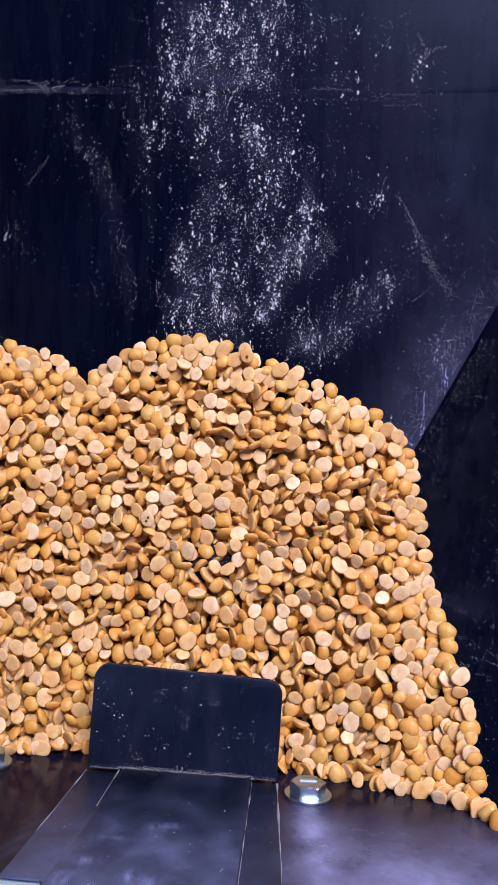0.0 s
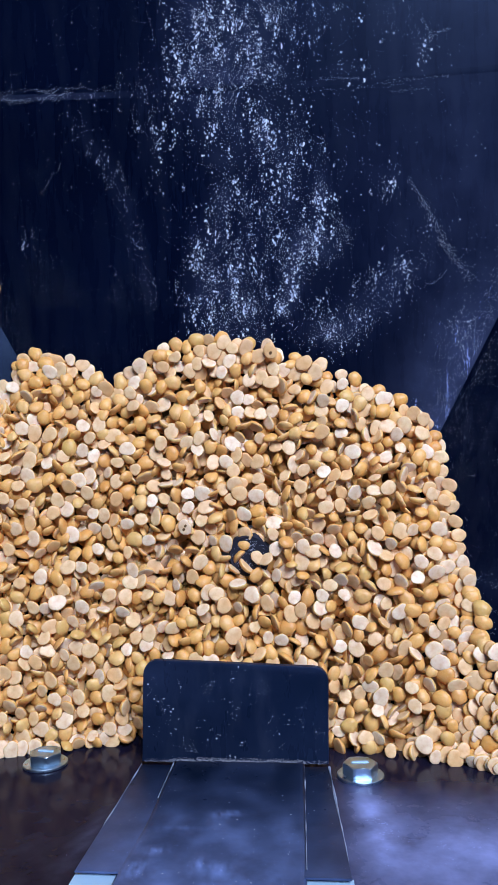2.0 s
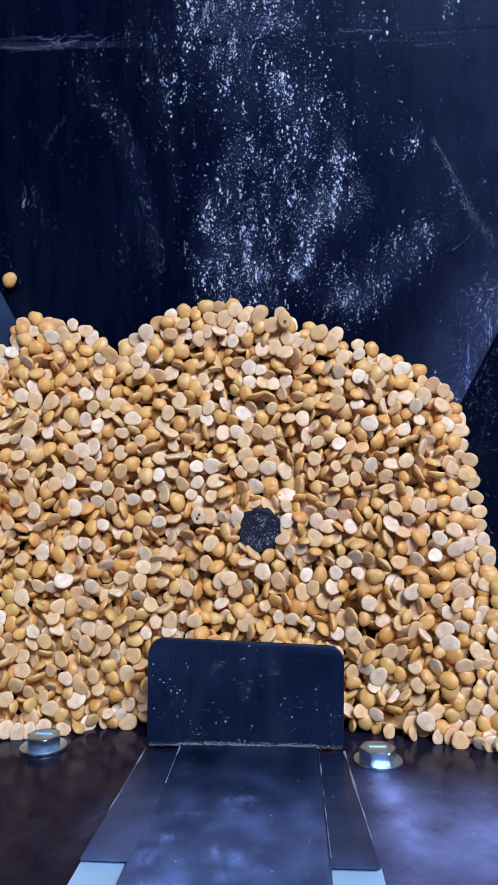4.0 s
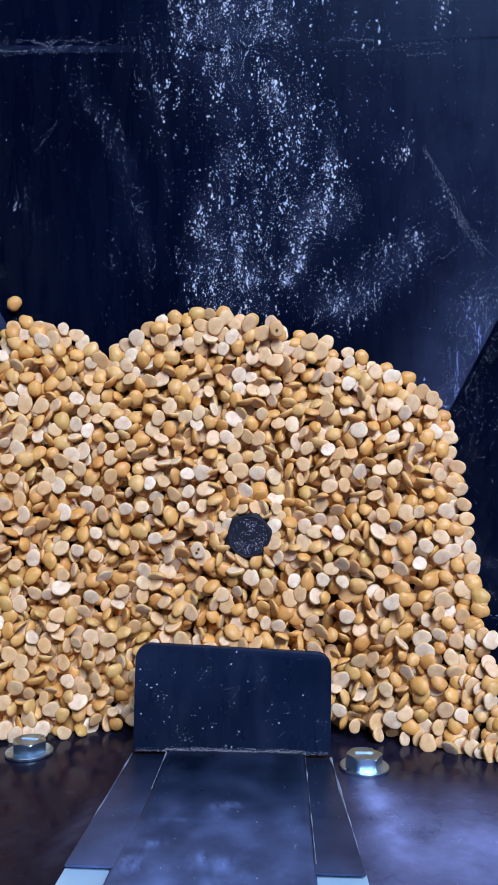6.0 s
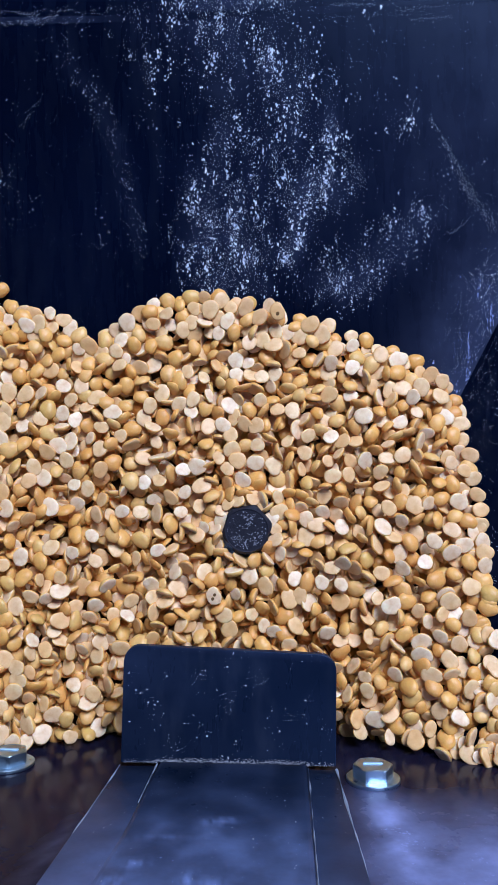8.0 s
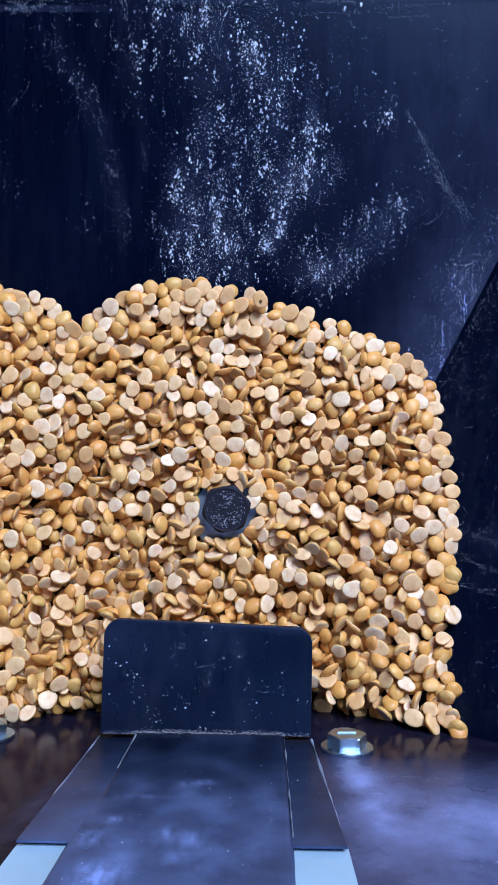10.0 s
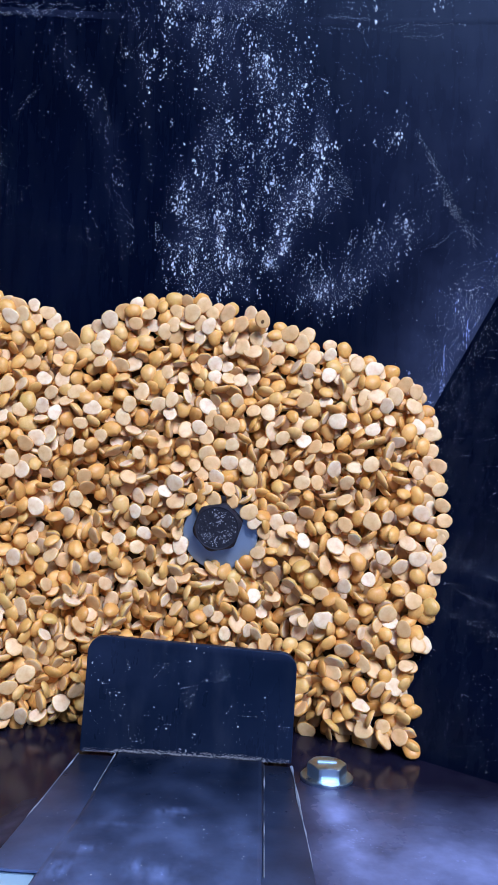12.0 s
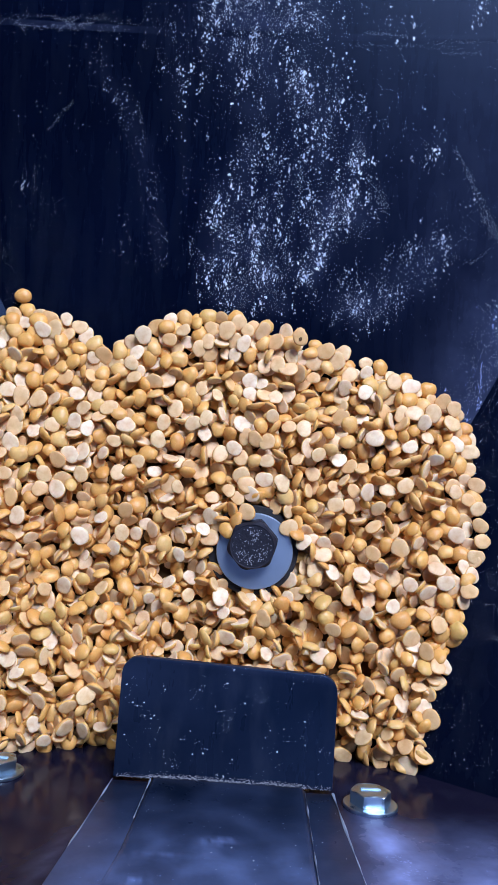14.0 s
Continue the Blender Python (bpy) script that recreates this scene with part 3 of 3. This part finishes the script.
# rubbed scratches
for xa, za, xb, zb, bow, many, wide in ((56, 176, 65, 160, 0.8, 150, 0.35), (59, 170, 70, 149, 0.6, 170, 0.9), (66, 157, 76, 143, -0.5, 260, 0.9), (-12, 150, 0, 160, 1.6, 130, 0.4),
                                       (-68, 178, -60, 188, 0.8, 60, 0.4), (62, 142, 68, 147, -0.6, 40, 0.2), (30, 167, 37, 157, 0.4, 160, 0.9), (64, 164, 66, 155, 0, 60, 0.6), (60, 226, 66, 216, 0.3, 60, 0.3), (61, 219, 69, 222, 0.5, 60, 0.3), (63, 222, 62, 214, 0, 40, 0.3),
                                       (27, 209.6, 40, 209, 0.2, 110, 0.3), (45, 207, 69, 208, 0.1, 110, 0.3), (50, 204, 62, 204.4, 0, 60, 0.3), (20, 206, 60, 205.6, 0.2, 90, 0.3)):
    for i in range(many):
        u = fr.random()
        place_flake(xa + (xb - xa) * u + fr.gauss(0, wide), za + (zb - za) * u + bow * 4 * u * (1 - u) + fr.gauss(0, wide), 0.03 + 0.05 * fr.random())
for i in range(5200):
    z = fr.uniform(92, 165)
    x = (flank(z, 0) - 0.8 - abs(fr.gauss(0, 7.0))) * (1 if fr.random() < 0.7 else -1)
    if noise.noise(Vector((x * 0.3, z * 0.3, 5.0))) > fr.uniform(-0.5, 0.5):
        flakes.append((x, z, 0.03 + 0.07 * fr.random() ** 3))
for i in range(900):
    x, z = fr.gauss(-66, 13), 210.6 + fr.gauss(0, 1.3)
    if noise.noise(Vector((x * 0.25, z * 0.5, 6.0))) > -0.05:
        flakes.append((x, z, 0.04 + 0.05 * fr.random()))
specks = []
while len(specks) < 7000:
    y, z = 1 + 110 * fr.random() ** 1.7, fr.uniform(-5, 130)
    if z > floor_z(-y) + 1:
        specks.append((y, z, 0.04 + 0.09 * fr.random() ** 4))
for a, b in ((46, 38), (48, 44), (50, 31)):
    for i in range(110):
        u = fr.random()
        specks.append((a - 30 * u, b + 5 * u + 3 * u * u + fr.gauss(0, 0.5), 0.04 + 0.04 * fr.random()))
verts, faces = [], []
for y, z, s in specks:
    n0 = len(verts)
    x = flank(z, y) - 0.04
    for i in range(5):
        a = 6.283 * i / 5
        dy, dz = s * fr.uniform(0.7, 1.3) * math.cos(a), s * fr.uniform(0.7, 1.3) * math.sin(a)
        verts.append((((x + WALL_Y * dy + WALL_Z * dz)) * MM, -(y + dy) * MM, (z + dz) * MM))
    verts.append(((x - s * 0.5) * MM, -(y + s * 0.4) * MM, z * MM))
    faces += [(n0 + i, n0 + (i + 1) % 5, n0 + 5) for i in range(5)]
me = bpy.data.meshes.new("flour_specks")
me.from_pydata(verts, [], faces)
me.materials.append(DUST)
sp = new("flour_specks", me)
sp.matrix_basis = BIN
tagged(sp, "fine white flour specks on the dark flank plate", "flour", kind="stuff")

verts, faces = [], []
for x, z, s in flakes:
    if abs(x) > flank(z, 0) - 0.5:
        continue
    n0, k = len(verts), fr.choice((5, 6, 7))
    tall, turn = fr.uniform(0.7, 1.9), fr.uniform(0, 6.28)
    for i in range(k):
        q = s * fr.uniform(0.35, 1.45)
        a = turn + 2 * math.pi * i / k
        verts.append(((x + q * math.cos(a)) * MM, -0.02 * MM, (z + tall * q * math.sin(a)) * MM))
    verts.append((x * MM, -(0.05 + 0.5 * s) * MM, z * MM))
    faces += [(n0 + i, n0 + (i + 1) % k, n0 + k) for i in range(k)]
me = bpy.data.meshes.new("flour_flakes")
me.from_pydata(verts, [], faces)
me.materials.append(DUST)
fl = new("flour_flakes", me)
fl.matrix_basis = BIN
tagged(fl, "white flour specks and crumbs stuck on the back plate", "flour", kind="stuff")


# ---- split chickpeas ----
def pea_mesh(k):
    """Half a chickpea: a flat face with a rounded rim and a domed back, each kind a little different."""
    rr = random.Random(40 + k)
    bm = bmesh.new()
    n = 16
    high = rr.uniform(0.66, 0.92)
    beak, beak_at = rr.choice((0.0, 0.05, 0.11)), rr.uniform(0, 6.28)
    prof = ((0.55, -0.015), (0.84, 0.0), (0.96, 0.07), (1.0, 0.20), (0.95, 0.42), (0.78, 0.68), (0.48, 0.88))
    ph = [rr.uniform(0, 6.28) for _ in range(4)]
    oval, pinch = rr.uniform(0.04, 0.15), rr.uniform(0.0, 0.06)
    def out(a):
        return 1 + oval * math.cos(2 * (a - ph[0])) + pinch * math.cos(3 * (a - ph[1])) + 0.022 * math.cos(5 * (a - ph[2])) + beak * math.exp(-((math.cos(a - beak_at) - 1) / 0.12) ** 2)
    flat = bm.verts.new((0, 0, -0.01 + rr.uniform(-0.03, 0.02)))
    rings = []
    for q, z in prof:
        rings.append([bm.verts.new((q * out(2 * math.pi * i / n) * math.cos(2 * math.pi * i / n), q * out(2 * math.pi * i / n) * math.sin(2 * math.pi * i / n), z * high * 0.95)) for i in range(n)])
    top = bm.verts.new((rr.uniform(-0.1, 0.1), rr.uniform(-0.1, 0.1), 0.95 * high * 0.95))
    for i in range(n):
        j = (i + 1) % n
        bm.faces.new((flat, rings[0][j], rings[0][i])).material_index = 0
        for r, (p, q) in enumerate(zip(rings, rings[1:])):
            bm.faces.new((p[i], p[j], q[j], q[i])).material_index = 0 if r < 2 else 1
        bm.faces.new((rings[-1][i], rings[-1][j], top)).material_index = 1
    for v in bm.verts:
        v.co += Vector((noise.noise(v.co * 1.7 + Vector((k, 0, 0))), noise.noise(v.co * 1.7 + Vector((0, k, 0))), noise.noise(v.co * 2.1 + Vector((0, 0, k))))) * 0.065
        v.co.z -= 0.36
    bmesh.ops.scale(bm, vec=(2.46 * MM, 2.46 * MM, 2.46 * MM * 0.96), verts=bm.verts)
    bmesh.ops.recalc_face_normals(bm, faces=bm.faces)
    return mesh_of(bm, "split_chickpea", (FACE, SKIN), True)


PEAS = [pea_mesh(k) for k in range(14)]


BOLT = (1.0, 56.4)


def crest(x):
    """Height of the heap's upper edge on the back plate."""
    return np.interp(x, (-120, -95, -84, -76, -60, -46, -31, -15, 8, 30, 48, 59, 63.8, 66.0, 68.2, 73.8, 77.4, 80, 83), (44, 92, 113, 126, 122.5, 113.5, 123.5, 129.5, 126, 115.5, 108, 98.5, 91.5, 78, 54, 40, 26, 6, -7))


def front(x, t):
    """How far the heap's foot stands before the back plate."""
    right = np.interp(t, (0, 2, 5, 11, 14), (40, 36.5, 34.5, 33, 28.5))
    left = np.interp(t, (0, 2, 14), (34.5, 31.5, 29.5))
    mid = np.interp(t, (0, 2, 5, 8, 11, 14), (39.0, 34.5, 31.5, 29.5, 27.0, 24.5))
    side = left + (right - left) * smooth_step(-20, 20, x)
    k = smooth_step(14, 34, np.abs(x))
    return mid + (side - mid) * k - 1.0 + 0.30 * np.maximum(0, np.abs(x) - 32)


def depth(x, z, t):
    """Distance of the heap's face from the back plate."""
    lean = np.maximum(0.0, 1 - z / np.maximum(crest(x) + 6.0, 10.0))
    d = front(x, t) * lean ** 0.78 - 2.0 + 0.9 * np.sin(x * 0.31 + 1.7 * np.sin(z * 0.11)) * np.sin(z * 0.37 + x * 0.09)
    return np.maximum(d, 2.0)


def face_y(x, z, off, t):
    """Distance of a pea before the back plate; near the bolt it lies on the washer."""
    near = np.hypot(x - BOLT[0], z - BOLT[1])
    return np.maximum(depth(x, z, t) - off, 16.4 * smooth_step(13.4, 10.8, near))


def settle(x, y, z):
    """Keeps a pea off the plates: y is its distance before the back plate."""
    y = max(1.7, y, (abs(x) - WALL0 - WALL_Z * z) / (WALL_Y if x > 0 else WEST_Y) + 2.6)
    return y, max(z, floor_z(-y) + 1.9)


def last_edge(z):
    """Where the heap ends at the clip's end on the emptied side."""
    return np.interp(z, (-5, 6, 19, 33, 46, 59, 70, 88, 130), (50, 53, 56, 58, 61, 63, 64, 64, 64))


def flow(x, z, t):
    """The heap's slow run towards the slot behind the gate, in millimetres a second."""
    dz = z - 13.0
    r = np.hypot(x, dz)
    up = np.degrees(np.arctan2(dz, np.abs(x)))
    q = np.interp(t, (0, 3, 5, 7.5, 10, 14), (92, 100, 115, 150, 180, 205))
    open_r, open_l = np.interp(t, (0, 7, 14), (30, 46, 66)), np.interp(t, (0, 7, 14), (66, 72, 80))
    limit = np.where(x > 0, open_r, open_l)
    share = 0.06 + 0.94 * smooth_step(limit + 18, limit - 14, up)
    reach = np.interp(t, (0, 7, 14), (46, 54, 66))
    stay = 0.10 + 0.90 * smooth_step(reach + 26, reach, r)
    still = smooth_step(18, 36, up)
    share = share * (1 - still + still * stay)
    share = share * np.where((x > 0) & (r > 38), 1.00 - 0.42 * smooth_step(4, 22, up), 1.0)
    share = share * np.where(x > 40, 1 + 0.16 * smooth_step(11, 1, z), 1.0)
    v = q / np.maximum(r, 9.0) * share
    creep = 0.39 * np.exp(-((x - 6) / 36) ** 2) * smooth_step(88, 114, z)
    return -v * x / np.maximum(r, 1), -v * dz / np.maximum(r, 1) - creep


def scatter(gap, seed):
    """Even random places over the heap's face."""
    rr = random.Random(seed)
    cells, got = {}, []
    for _ in range(34000):
        x, z = rr.uniform(-112, 82), rr.uniform(-3.5, 130)
        if z > crest(x) - 0.5:
            continue
        i, j = int(x // gap), int(z // gap)
        if any((x - a) ** 2 + (z - b) ** 2 < gap * gap for m in (-1, 0, 1) for n in (-1, 0, 1) for a, b in cells.get((i + m, j + n), ())):
            continue
        cells.setdefault((i, j), []).append((x, z))
        got.append((x, z))
    return np.array(got)


STEP = 0.1
SECONDS = (0, 1, 2, 3, 4, 5, 6, 7, 8, 9, 10, 11, 12, 13, 14)


def spread_apart(x, z, off, t, least, rounds):
    """Pushes peas apart that sit in one another, sideways and into the heap."""
    for _ in range(rounds):
        y = face_y(x, z, off, t)
        live = np.hypot(x, z - 13.0) > 9.5
        px, pz, po = np.zeros(len(x)), np.zeros(len(x)), np.zeros(len(x))
        order = np.argsort(x)
        xs, ys, zs, ls = x[order], y[order], z[order], live[order]
        for k in range(1, 60):
            dx, dy, dz = xs[k:] - xs[:-k], ys[k:] - ys[:-k], zs[k:] - zs[:-k]
            if dx.min() > least:
                break
            d = np.sqrt(dx * dx + dy * dy + dz * dz) + 1e-6
            hit = (d < least) & ls[k:] & ls[:-k]
            f = np.where(hit, 0.42 * (least - d) / d, 0.0)
            a, b = order[k:], order[:-k]
            px[a] += f * dx
            pz[a] += f * dz
            po[a] -= f * dy
            px[b] -= f * dx
            pz[b] -= f * dz
            po[b] += f * dy
        x += np.clip(px, -0.5, 0.5)
        z += np.clip(pz, -0.5, 0.5)
        off += np.clip(po, -0.5, 0.5)
        off[:] = np.clip(off, np.where(y + off < 7, -2.6, -0.7), 9.0)
        np.maximum(z, -3.5, out=z)
        over = np.maximum(0, z - crest(x))
        z -= over


def run(x, z, off):
    """Follows all peas through the clip; returns their places at the whole seconds."""
    spread_apart(x, z, off, 0.0, 3.65, 40)
    kept = [(x.copy(), z.copy(), off.copy())]
    for s in range(140):
        t = s * STEP
        vx, vz = flow(x, z, t)
        lag = 1.0 - 0.016 * np.clip(off, 0, 9)
        x += vx * STEP * lag
        z += vz * STEP * lag
        bx, bz = x - BOLT[0], z - BOLT[1]
        d = np.maximum(np.hypot(bx, bz), 0.3)
        low = smooth_step(5, -3, bz)
        clear = np.interp(t, (0, 1.2, 3.2, 7.5, 10, 14), (0, 0, 8.0, 8.6, 9.0, 9.4)) - 2.0 * smooth_step(0, 5, bz) + low * np.interp(t, (0, 7, 10, 11.5, 13, 14), (0, 0, 2.4, 3.0, 5.6, 7.2))
        clear = clear + smooth_step(-4, 6, bx) * np.interp(t, (0, 10.5, 12.5, 14), (0, 0, 2.2, 3.4)) + smooth_step(0, 6, bz) * np.interp(t, (0, 12, 14), (0, 0, 1.6))
        clear = clear + (np.interp(t, (0, 8, 10, 12, 14), (9.8, 10.0, 11.6, 13.0, 14.5)) - 1.3 * smooth_step(2, 7, bz) - clear) * smooth_step(1.0, 2.2, off) * smooth_step(0.8, 3, t)
        push = np.clip(clear - d, 0, 0.35)
        x += bx / d * push
        z += bz / d * push
        if (s + 1) % 10 == 0:
            spread_apart(x, z, off, t, 3.3, 3)
            kept.append((x.copy(), z.copy(), off.copy()))
    return kept


heap = thing("split_chickpea_heap", Matrix(), "heap of golden split chickpeas sliding towards the outlet", "chickpeas")
turns = random.Random(77)


def random_turn(flat=False):
    """Flat: lies on the plate, face or dome outwards; otherwise many stand tilted or on edge."""
    spread = 22 if flat or turns.random() < 0.36 else 92
    face = Vector((turns.gauss(0, 1), turns.gauss(0, 1), turns.gauss(0, 1))).normalized()
    out_dir = Vector((0, 1, -0.1 if flat else -0.25)).normalized() if turns.random() < 0.62 else Vector((0, -1, 0.25)).normalized()
    axis = out_dir.lerp(face, min(0.95, spread / 100 * turns.uniform(0.5, 1.5))).normalized()
    q = Vector((0, 0, 1)).rotation_difference(axis)
    return q.to_matrix().to_4x4() @ Matrix.Rotation(turns.uniform(0, 6.28), 4, "Z")


moving = []
bed_v, bed_f, bed_m = [], [], []
MESH_V = [np.array([v.co for v in m.vertices]) for m in PEAS]
MESH_F = [[tuple(f.vertices) for f in m.polygons] for m in PEAS]
MESH_M = [[f.material_index for f in m.polygons] for m in PEAS]


def lay_in_bed(m, k):
    """Adds a pea that keeps its place to the joined bed."""
    n0 = sum(len(v) for v in bed_v)
    w = np.array(m)
    bed_v.append(MESH_V[k] @ w[:3, :3].T + w[:3, 3])
    bed_f.append((n0, k))




def resting_layer(gap, seed, below):
    """Peas under the moving ones, as they lie at the end."""
    for x0, z0 in scatter(gap, seed):
        deep = float(depth(x0, z0, 14.0)) - below
        near = math.hypot(x0 - BOLT[0], z0 - BOLT[1])
        if deep < 1.5 or z0 > crest(x0) - 8 or near < (11.5 if z0 > BOLT[1] + 5 else 14.5) or x0 > last_edge(z0) - 1:
            continue
        k, size = turns.randrange(len(PEAS)), turns.uniform(0.80, 1.15)
        y, z1 = settle(x0, deep + turns.uniform(-0.6, 0.6), z0)
        lay_in_bed(Matrix.Translation((x0 * MM, -y * MM, z1 * MM)) @ random_turn() @ Matrix.Diagonal((size, size, size, 1)), k)


def moving_layers():
    xs, zs, offs = [], [], []
    for gap, seed, below in ((3.45, 3, 0.0), (3.5, 4, 2.7), (3.7, 8, 5.6)):
        xz = scatter(gap, seed)
        room = depth(xz[:, 0], xz[:, 1], 5.0) - below > (0.2 if below else 0.0)
        xs.append(xz[room, 0])
        zs.append(xz[room, 1])
        offs.append(np.full(int(room.sum()), below))
    # a second row along the upper edge
    xz = scatter(3.7, 12)
    top = (crest(xz[:, 0]) - xz[:, 1] < 15) & (crest(xz[:, 0]) - xz[:, 1] > 1.5) & (xz[:, 0] > -100) & (xz[:, 0] < 63)
    xs.append(xz[top, 0])
    zs.append(xz[top, 1])
    offs.append(np.full(int(top.sum()), -2.0))
    kept = run(np.concatenate(xs), np.concatenate(zs), np.concatenate(offs))
    for i in range(len(kept[0][0])):
        track = [(float(kx[i]), float(kz[i]), float(ko[i])) for kx, kz, ko in kept]
        k, size = turns.randrange(len(PEAS)), turns.uniform(0.80, 1.15)
        on_rim = crest(track[0][0]) - track[0][1] < 9 or track[0][0] > 59
        turn = random_turn(on_rim) @ Matrix.Diagonal((size, size, size, 1))
        wob = turns.uniform(-0.35, 0.35)
        (x0, z0, o0), (x1, z1, o1) = track[0], track[-1]
        if math.hypot(x1 - x0, z1 - z0) + 0.4 * abs(o1 - o0) < 0.8:
            xm, zm, om = track[7]
            y, zz = settle(xm, float(depth(xm, zm, 7.0)) - om + wob, zm)
            lay_in_bed(Matrix.Translation((xm * MM, -y * MM, zz * MM)) @ turn, k)
        else:
            moving.append((k, size, turn, track, wob))


moving_layers()
resting_layer(3.7, 5, 5.2)
resting_layer(3.7, 6, 8.0)

offset = 0
all_f, all_m = [], []
for n0, k in bed_f:
    all_f += [tuple(a + offset for a in f) for f in MESH_F[k]]
    all_m += MESH_M[k]
    offset += len(MESH_V[k])
me = bpy.data.meshes.new("chickpea_bed")
me.from_pydata(np.concatenate(bed_v).tolist(), [], all_f)
me.materials.append(FACE)
me.materials.append(SKIN)
me.polygons.foreach_set("material_index", all_m)
me.polygons.foreach_set("use_smooth", [True] * len(all_f))
bed = new("chickpea_bed", me)
bed.parent = heap
tagged(bed, "resting split chickpeas packed against the plate", kind="stuff")

# the heap's inside: one dark brown sheet painted as the shade between peas
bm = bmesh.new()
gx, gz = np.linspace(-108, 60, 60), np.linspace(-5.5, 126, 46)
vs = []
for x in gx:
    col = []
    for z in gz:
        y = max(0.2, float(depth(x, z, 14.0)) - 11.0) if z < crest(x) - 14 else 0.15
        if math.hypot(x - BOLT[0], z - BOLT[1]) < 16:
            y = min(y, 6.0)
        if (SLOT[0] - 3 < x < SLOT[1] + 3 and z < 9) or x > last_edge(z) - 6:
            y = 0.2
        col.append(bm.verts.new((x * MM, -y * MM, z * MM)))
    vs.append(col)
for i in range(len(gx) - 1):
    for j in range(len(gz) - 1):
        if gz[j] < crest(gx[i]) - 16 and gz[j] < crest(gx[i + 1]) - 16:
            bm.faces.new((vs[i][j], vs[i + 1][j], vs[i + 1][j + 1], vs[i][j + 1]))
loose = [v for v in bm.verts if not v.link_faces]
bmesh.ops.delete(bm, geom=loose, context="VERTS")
tagged(part("shade_core", bm, SHADE_BROWN, heap, "dark sheet standing in for the shade between the chickpeas", True), kind="stuff")


def pea_rows(k, size, turn, track, wob):
    """Poses of one pea: it rides on the heap's face and rolls a little; at the slot it drops into the chute."""
    rr = random.Random(int(abs(track[0][0] * 9973 + track[0][1] * 7919)))
    axis = Vector((rr.uniform(-1, 1), rr.uniform(-0.5, 0.5), rr.uniform(-1, 1))).normalized()
    rows, path, gone = [], 0.0, None
    rest = (rr.uniform(SLOT[0] + 4, SLOT[1] - 4), rr.uniform(SLOT[2] + 4, SLOT[3] - 4), rr.uniform(-DEEP + 4, -DEEP + 70))
    long_way = math.hypot(track[-1][0] - track[0][0], track[-1][1] - track[0][1]) > 4
    last = track[0][:2]
    for n, t in enumerate(SECONDS):
        x, z, off = track[n]
        path += math.hypot(x - last[0], z - last[1])
        last = (x, z)
        if not long_way and t not in (0, 5, 10, 14):
            continue
        if gone is None and math.hypot(x, z - 13.0) < 9.5:
            gone = t
        if gone is not None and t > gone:
            p = rest
        elif gone is not None:
            p = (max(SLOT[0] + 4, min(SLOT[1] - 4, x)), -20.0, 8.0)
        else:
            y, z = settle(x, float(face_y(x, z, off, t)) + wob, z)
            p = (x, -y, z)
        m = Matrix.Translation([c * MM for c in p]) @ Matrix.Rotation(min(path, 60) * 0.035, 4, axis) @ turn
        rows.append((t, m))
    return rows


chickpeas = []
for k, size, turn, track, wob in moving:
    ob = new("split_chickpea", PEAS[k])
    ob.parent = heap
    ob.scale = (size, size, size)
    chickpeas.append((ob, pea_rows(k, size, turn, track, wob)))

# two chickpeas with a dark insect hole, its shade painted as a flat disc
def holed_mesh(spots):
    bm = bmesh.new()
    bm.from_mesh(PEAS[4])
    low = min(v.co.z for v in bm.verts)
    for u, v, r in spots:
        ring = [bm.verts.new(((u + r * math.cos(a)) * MM, (v + r * 1.25 * math.sin(a)) * MM, low - 0.03 * MM)) for a in [2 * math.pi * i / 10 for i in range(10)]]
        bm.faces.new(ring).material_index = 2
    bmesh.ops.recalc_face_normals(bm, faces=bm.faces)
    return mesh_of(bm, "holed_split_chickpea", (FACE, SKIN, SHADE_BROWN), True)


FLAT_OUT = pose(0, 0, 0, -90, 0, 0) @ Matrix.Rotation(0.4, 4, "Z")
for spots, places in ((((0.3, 0.5, 0.5),), ((0, 9.0, 122.8, 7.8), (5, 9.4, 120.6, 8.4), (10, 11.0, 118.4, 8.8), (14, 12.0, 117.0, 9.0))),
                      (((0.0, 0.7, 0.42), (0.1, -0.6, 0.42)), ((0, -20.0, 70.0, 20.6), (3, -19.0, 64.0, 20.2), (5, -16.5, 57.5, 20.6), (6.5, -13.5, 49.5, 21.4), (8, -8.5, 38.0, 22.4), (9, -4.0, 26.0, 22.0), (10, 0.0, 8.0, 18.0), (11, 0.0, -60.0, 18.0), (14, 0.0, -60.0, 18.0)))):
    ob = new("holed_split_chickpea", holed_mesh(spots))
    ob.parent = heap
    tagged(ob, "pale split chickpea with a dark insect hole")
    chickpeas.append((ob, [(t, Matrix.Translation((x * MM, -y * MM, z * MM)) @ FLAT_OUT) for t, x, z, y in places]))

# one pea that slides down the plate on its own and joins the heap
loner = tagged(new("loose_split_chickpea", PEAS[2]), "single split chickpea sliding down the dark plate", "chickpea")
LONE = ((0, -87.2, 157), (1, -86.8, 150), (1.5, -86.4, 148), (2.5, -85.8, 145), (5, -77.7, 131.5), (6.5, -76.4, 129.6), (10, -74.5, 127.5), (14, -73.8, 127))
lone_rows = [(t, BIN @ pose(x * MM, -2.3 * MM, z * MM, 90, 20 * t * 0.3, 10)) for t, x, z in LONE]


def motions():
    for ob, rows in chickpeas:
        walk(ob, rows)
    walk(loner, lone_rows)


motions()
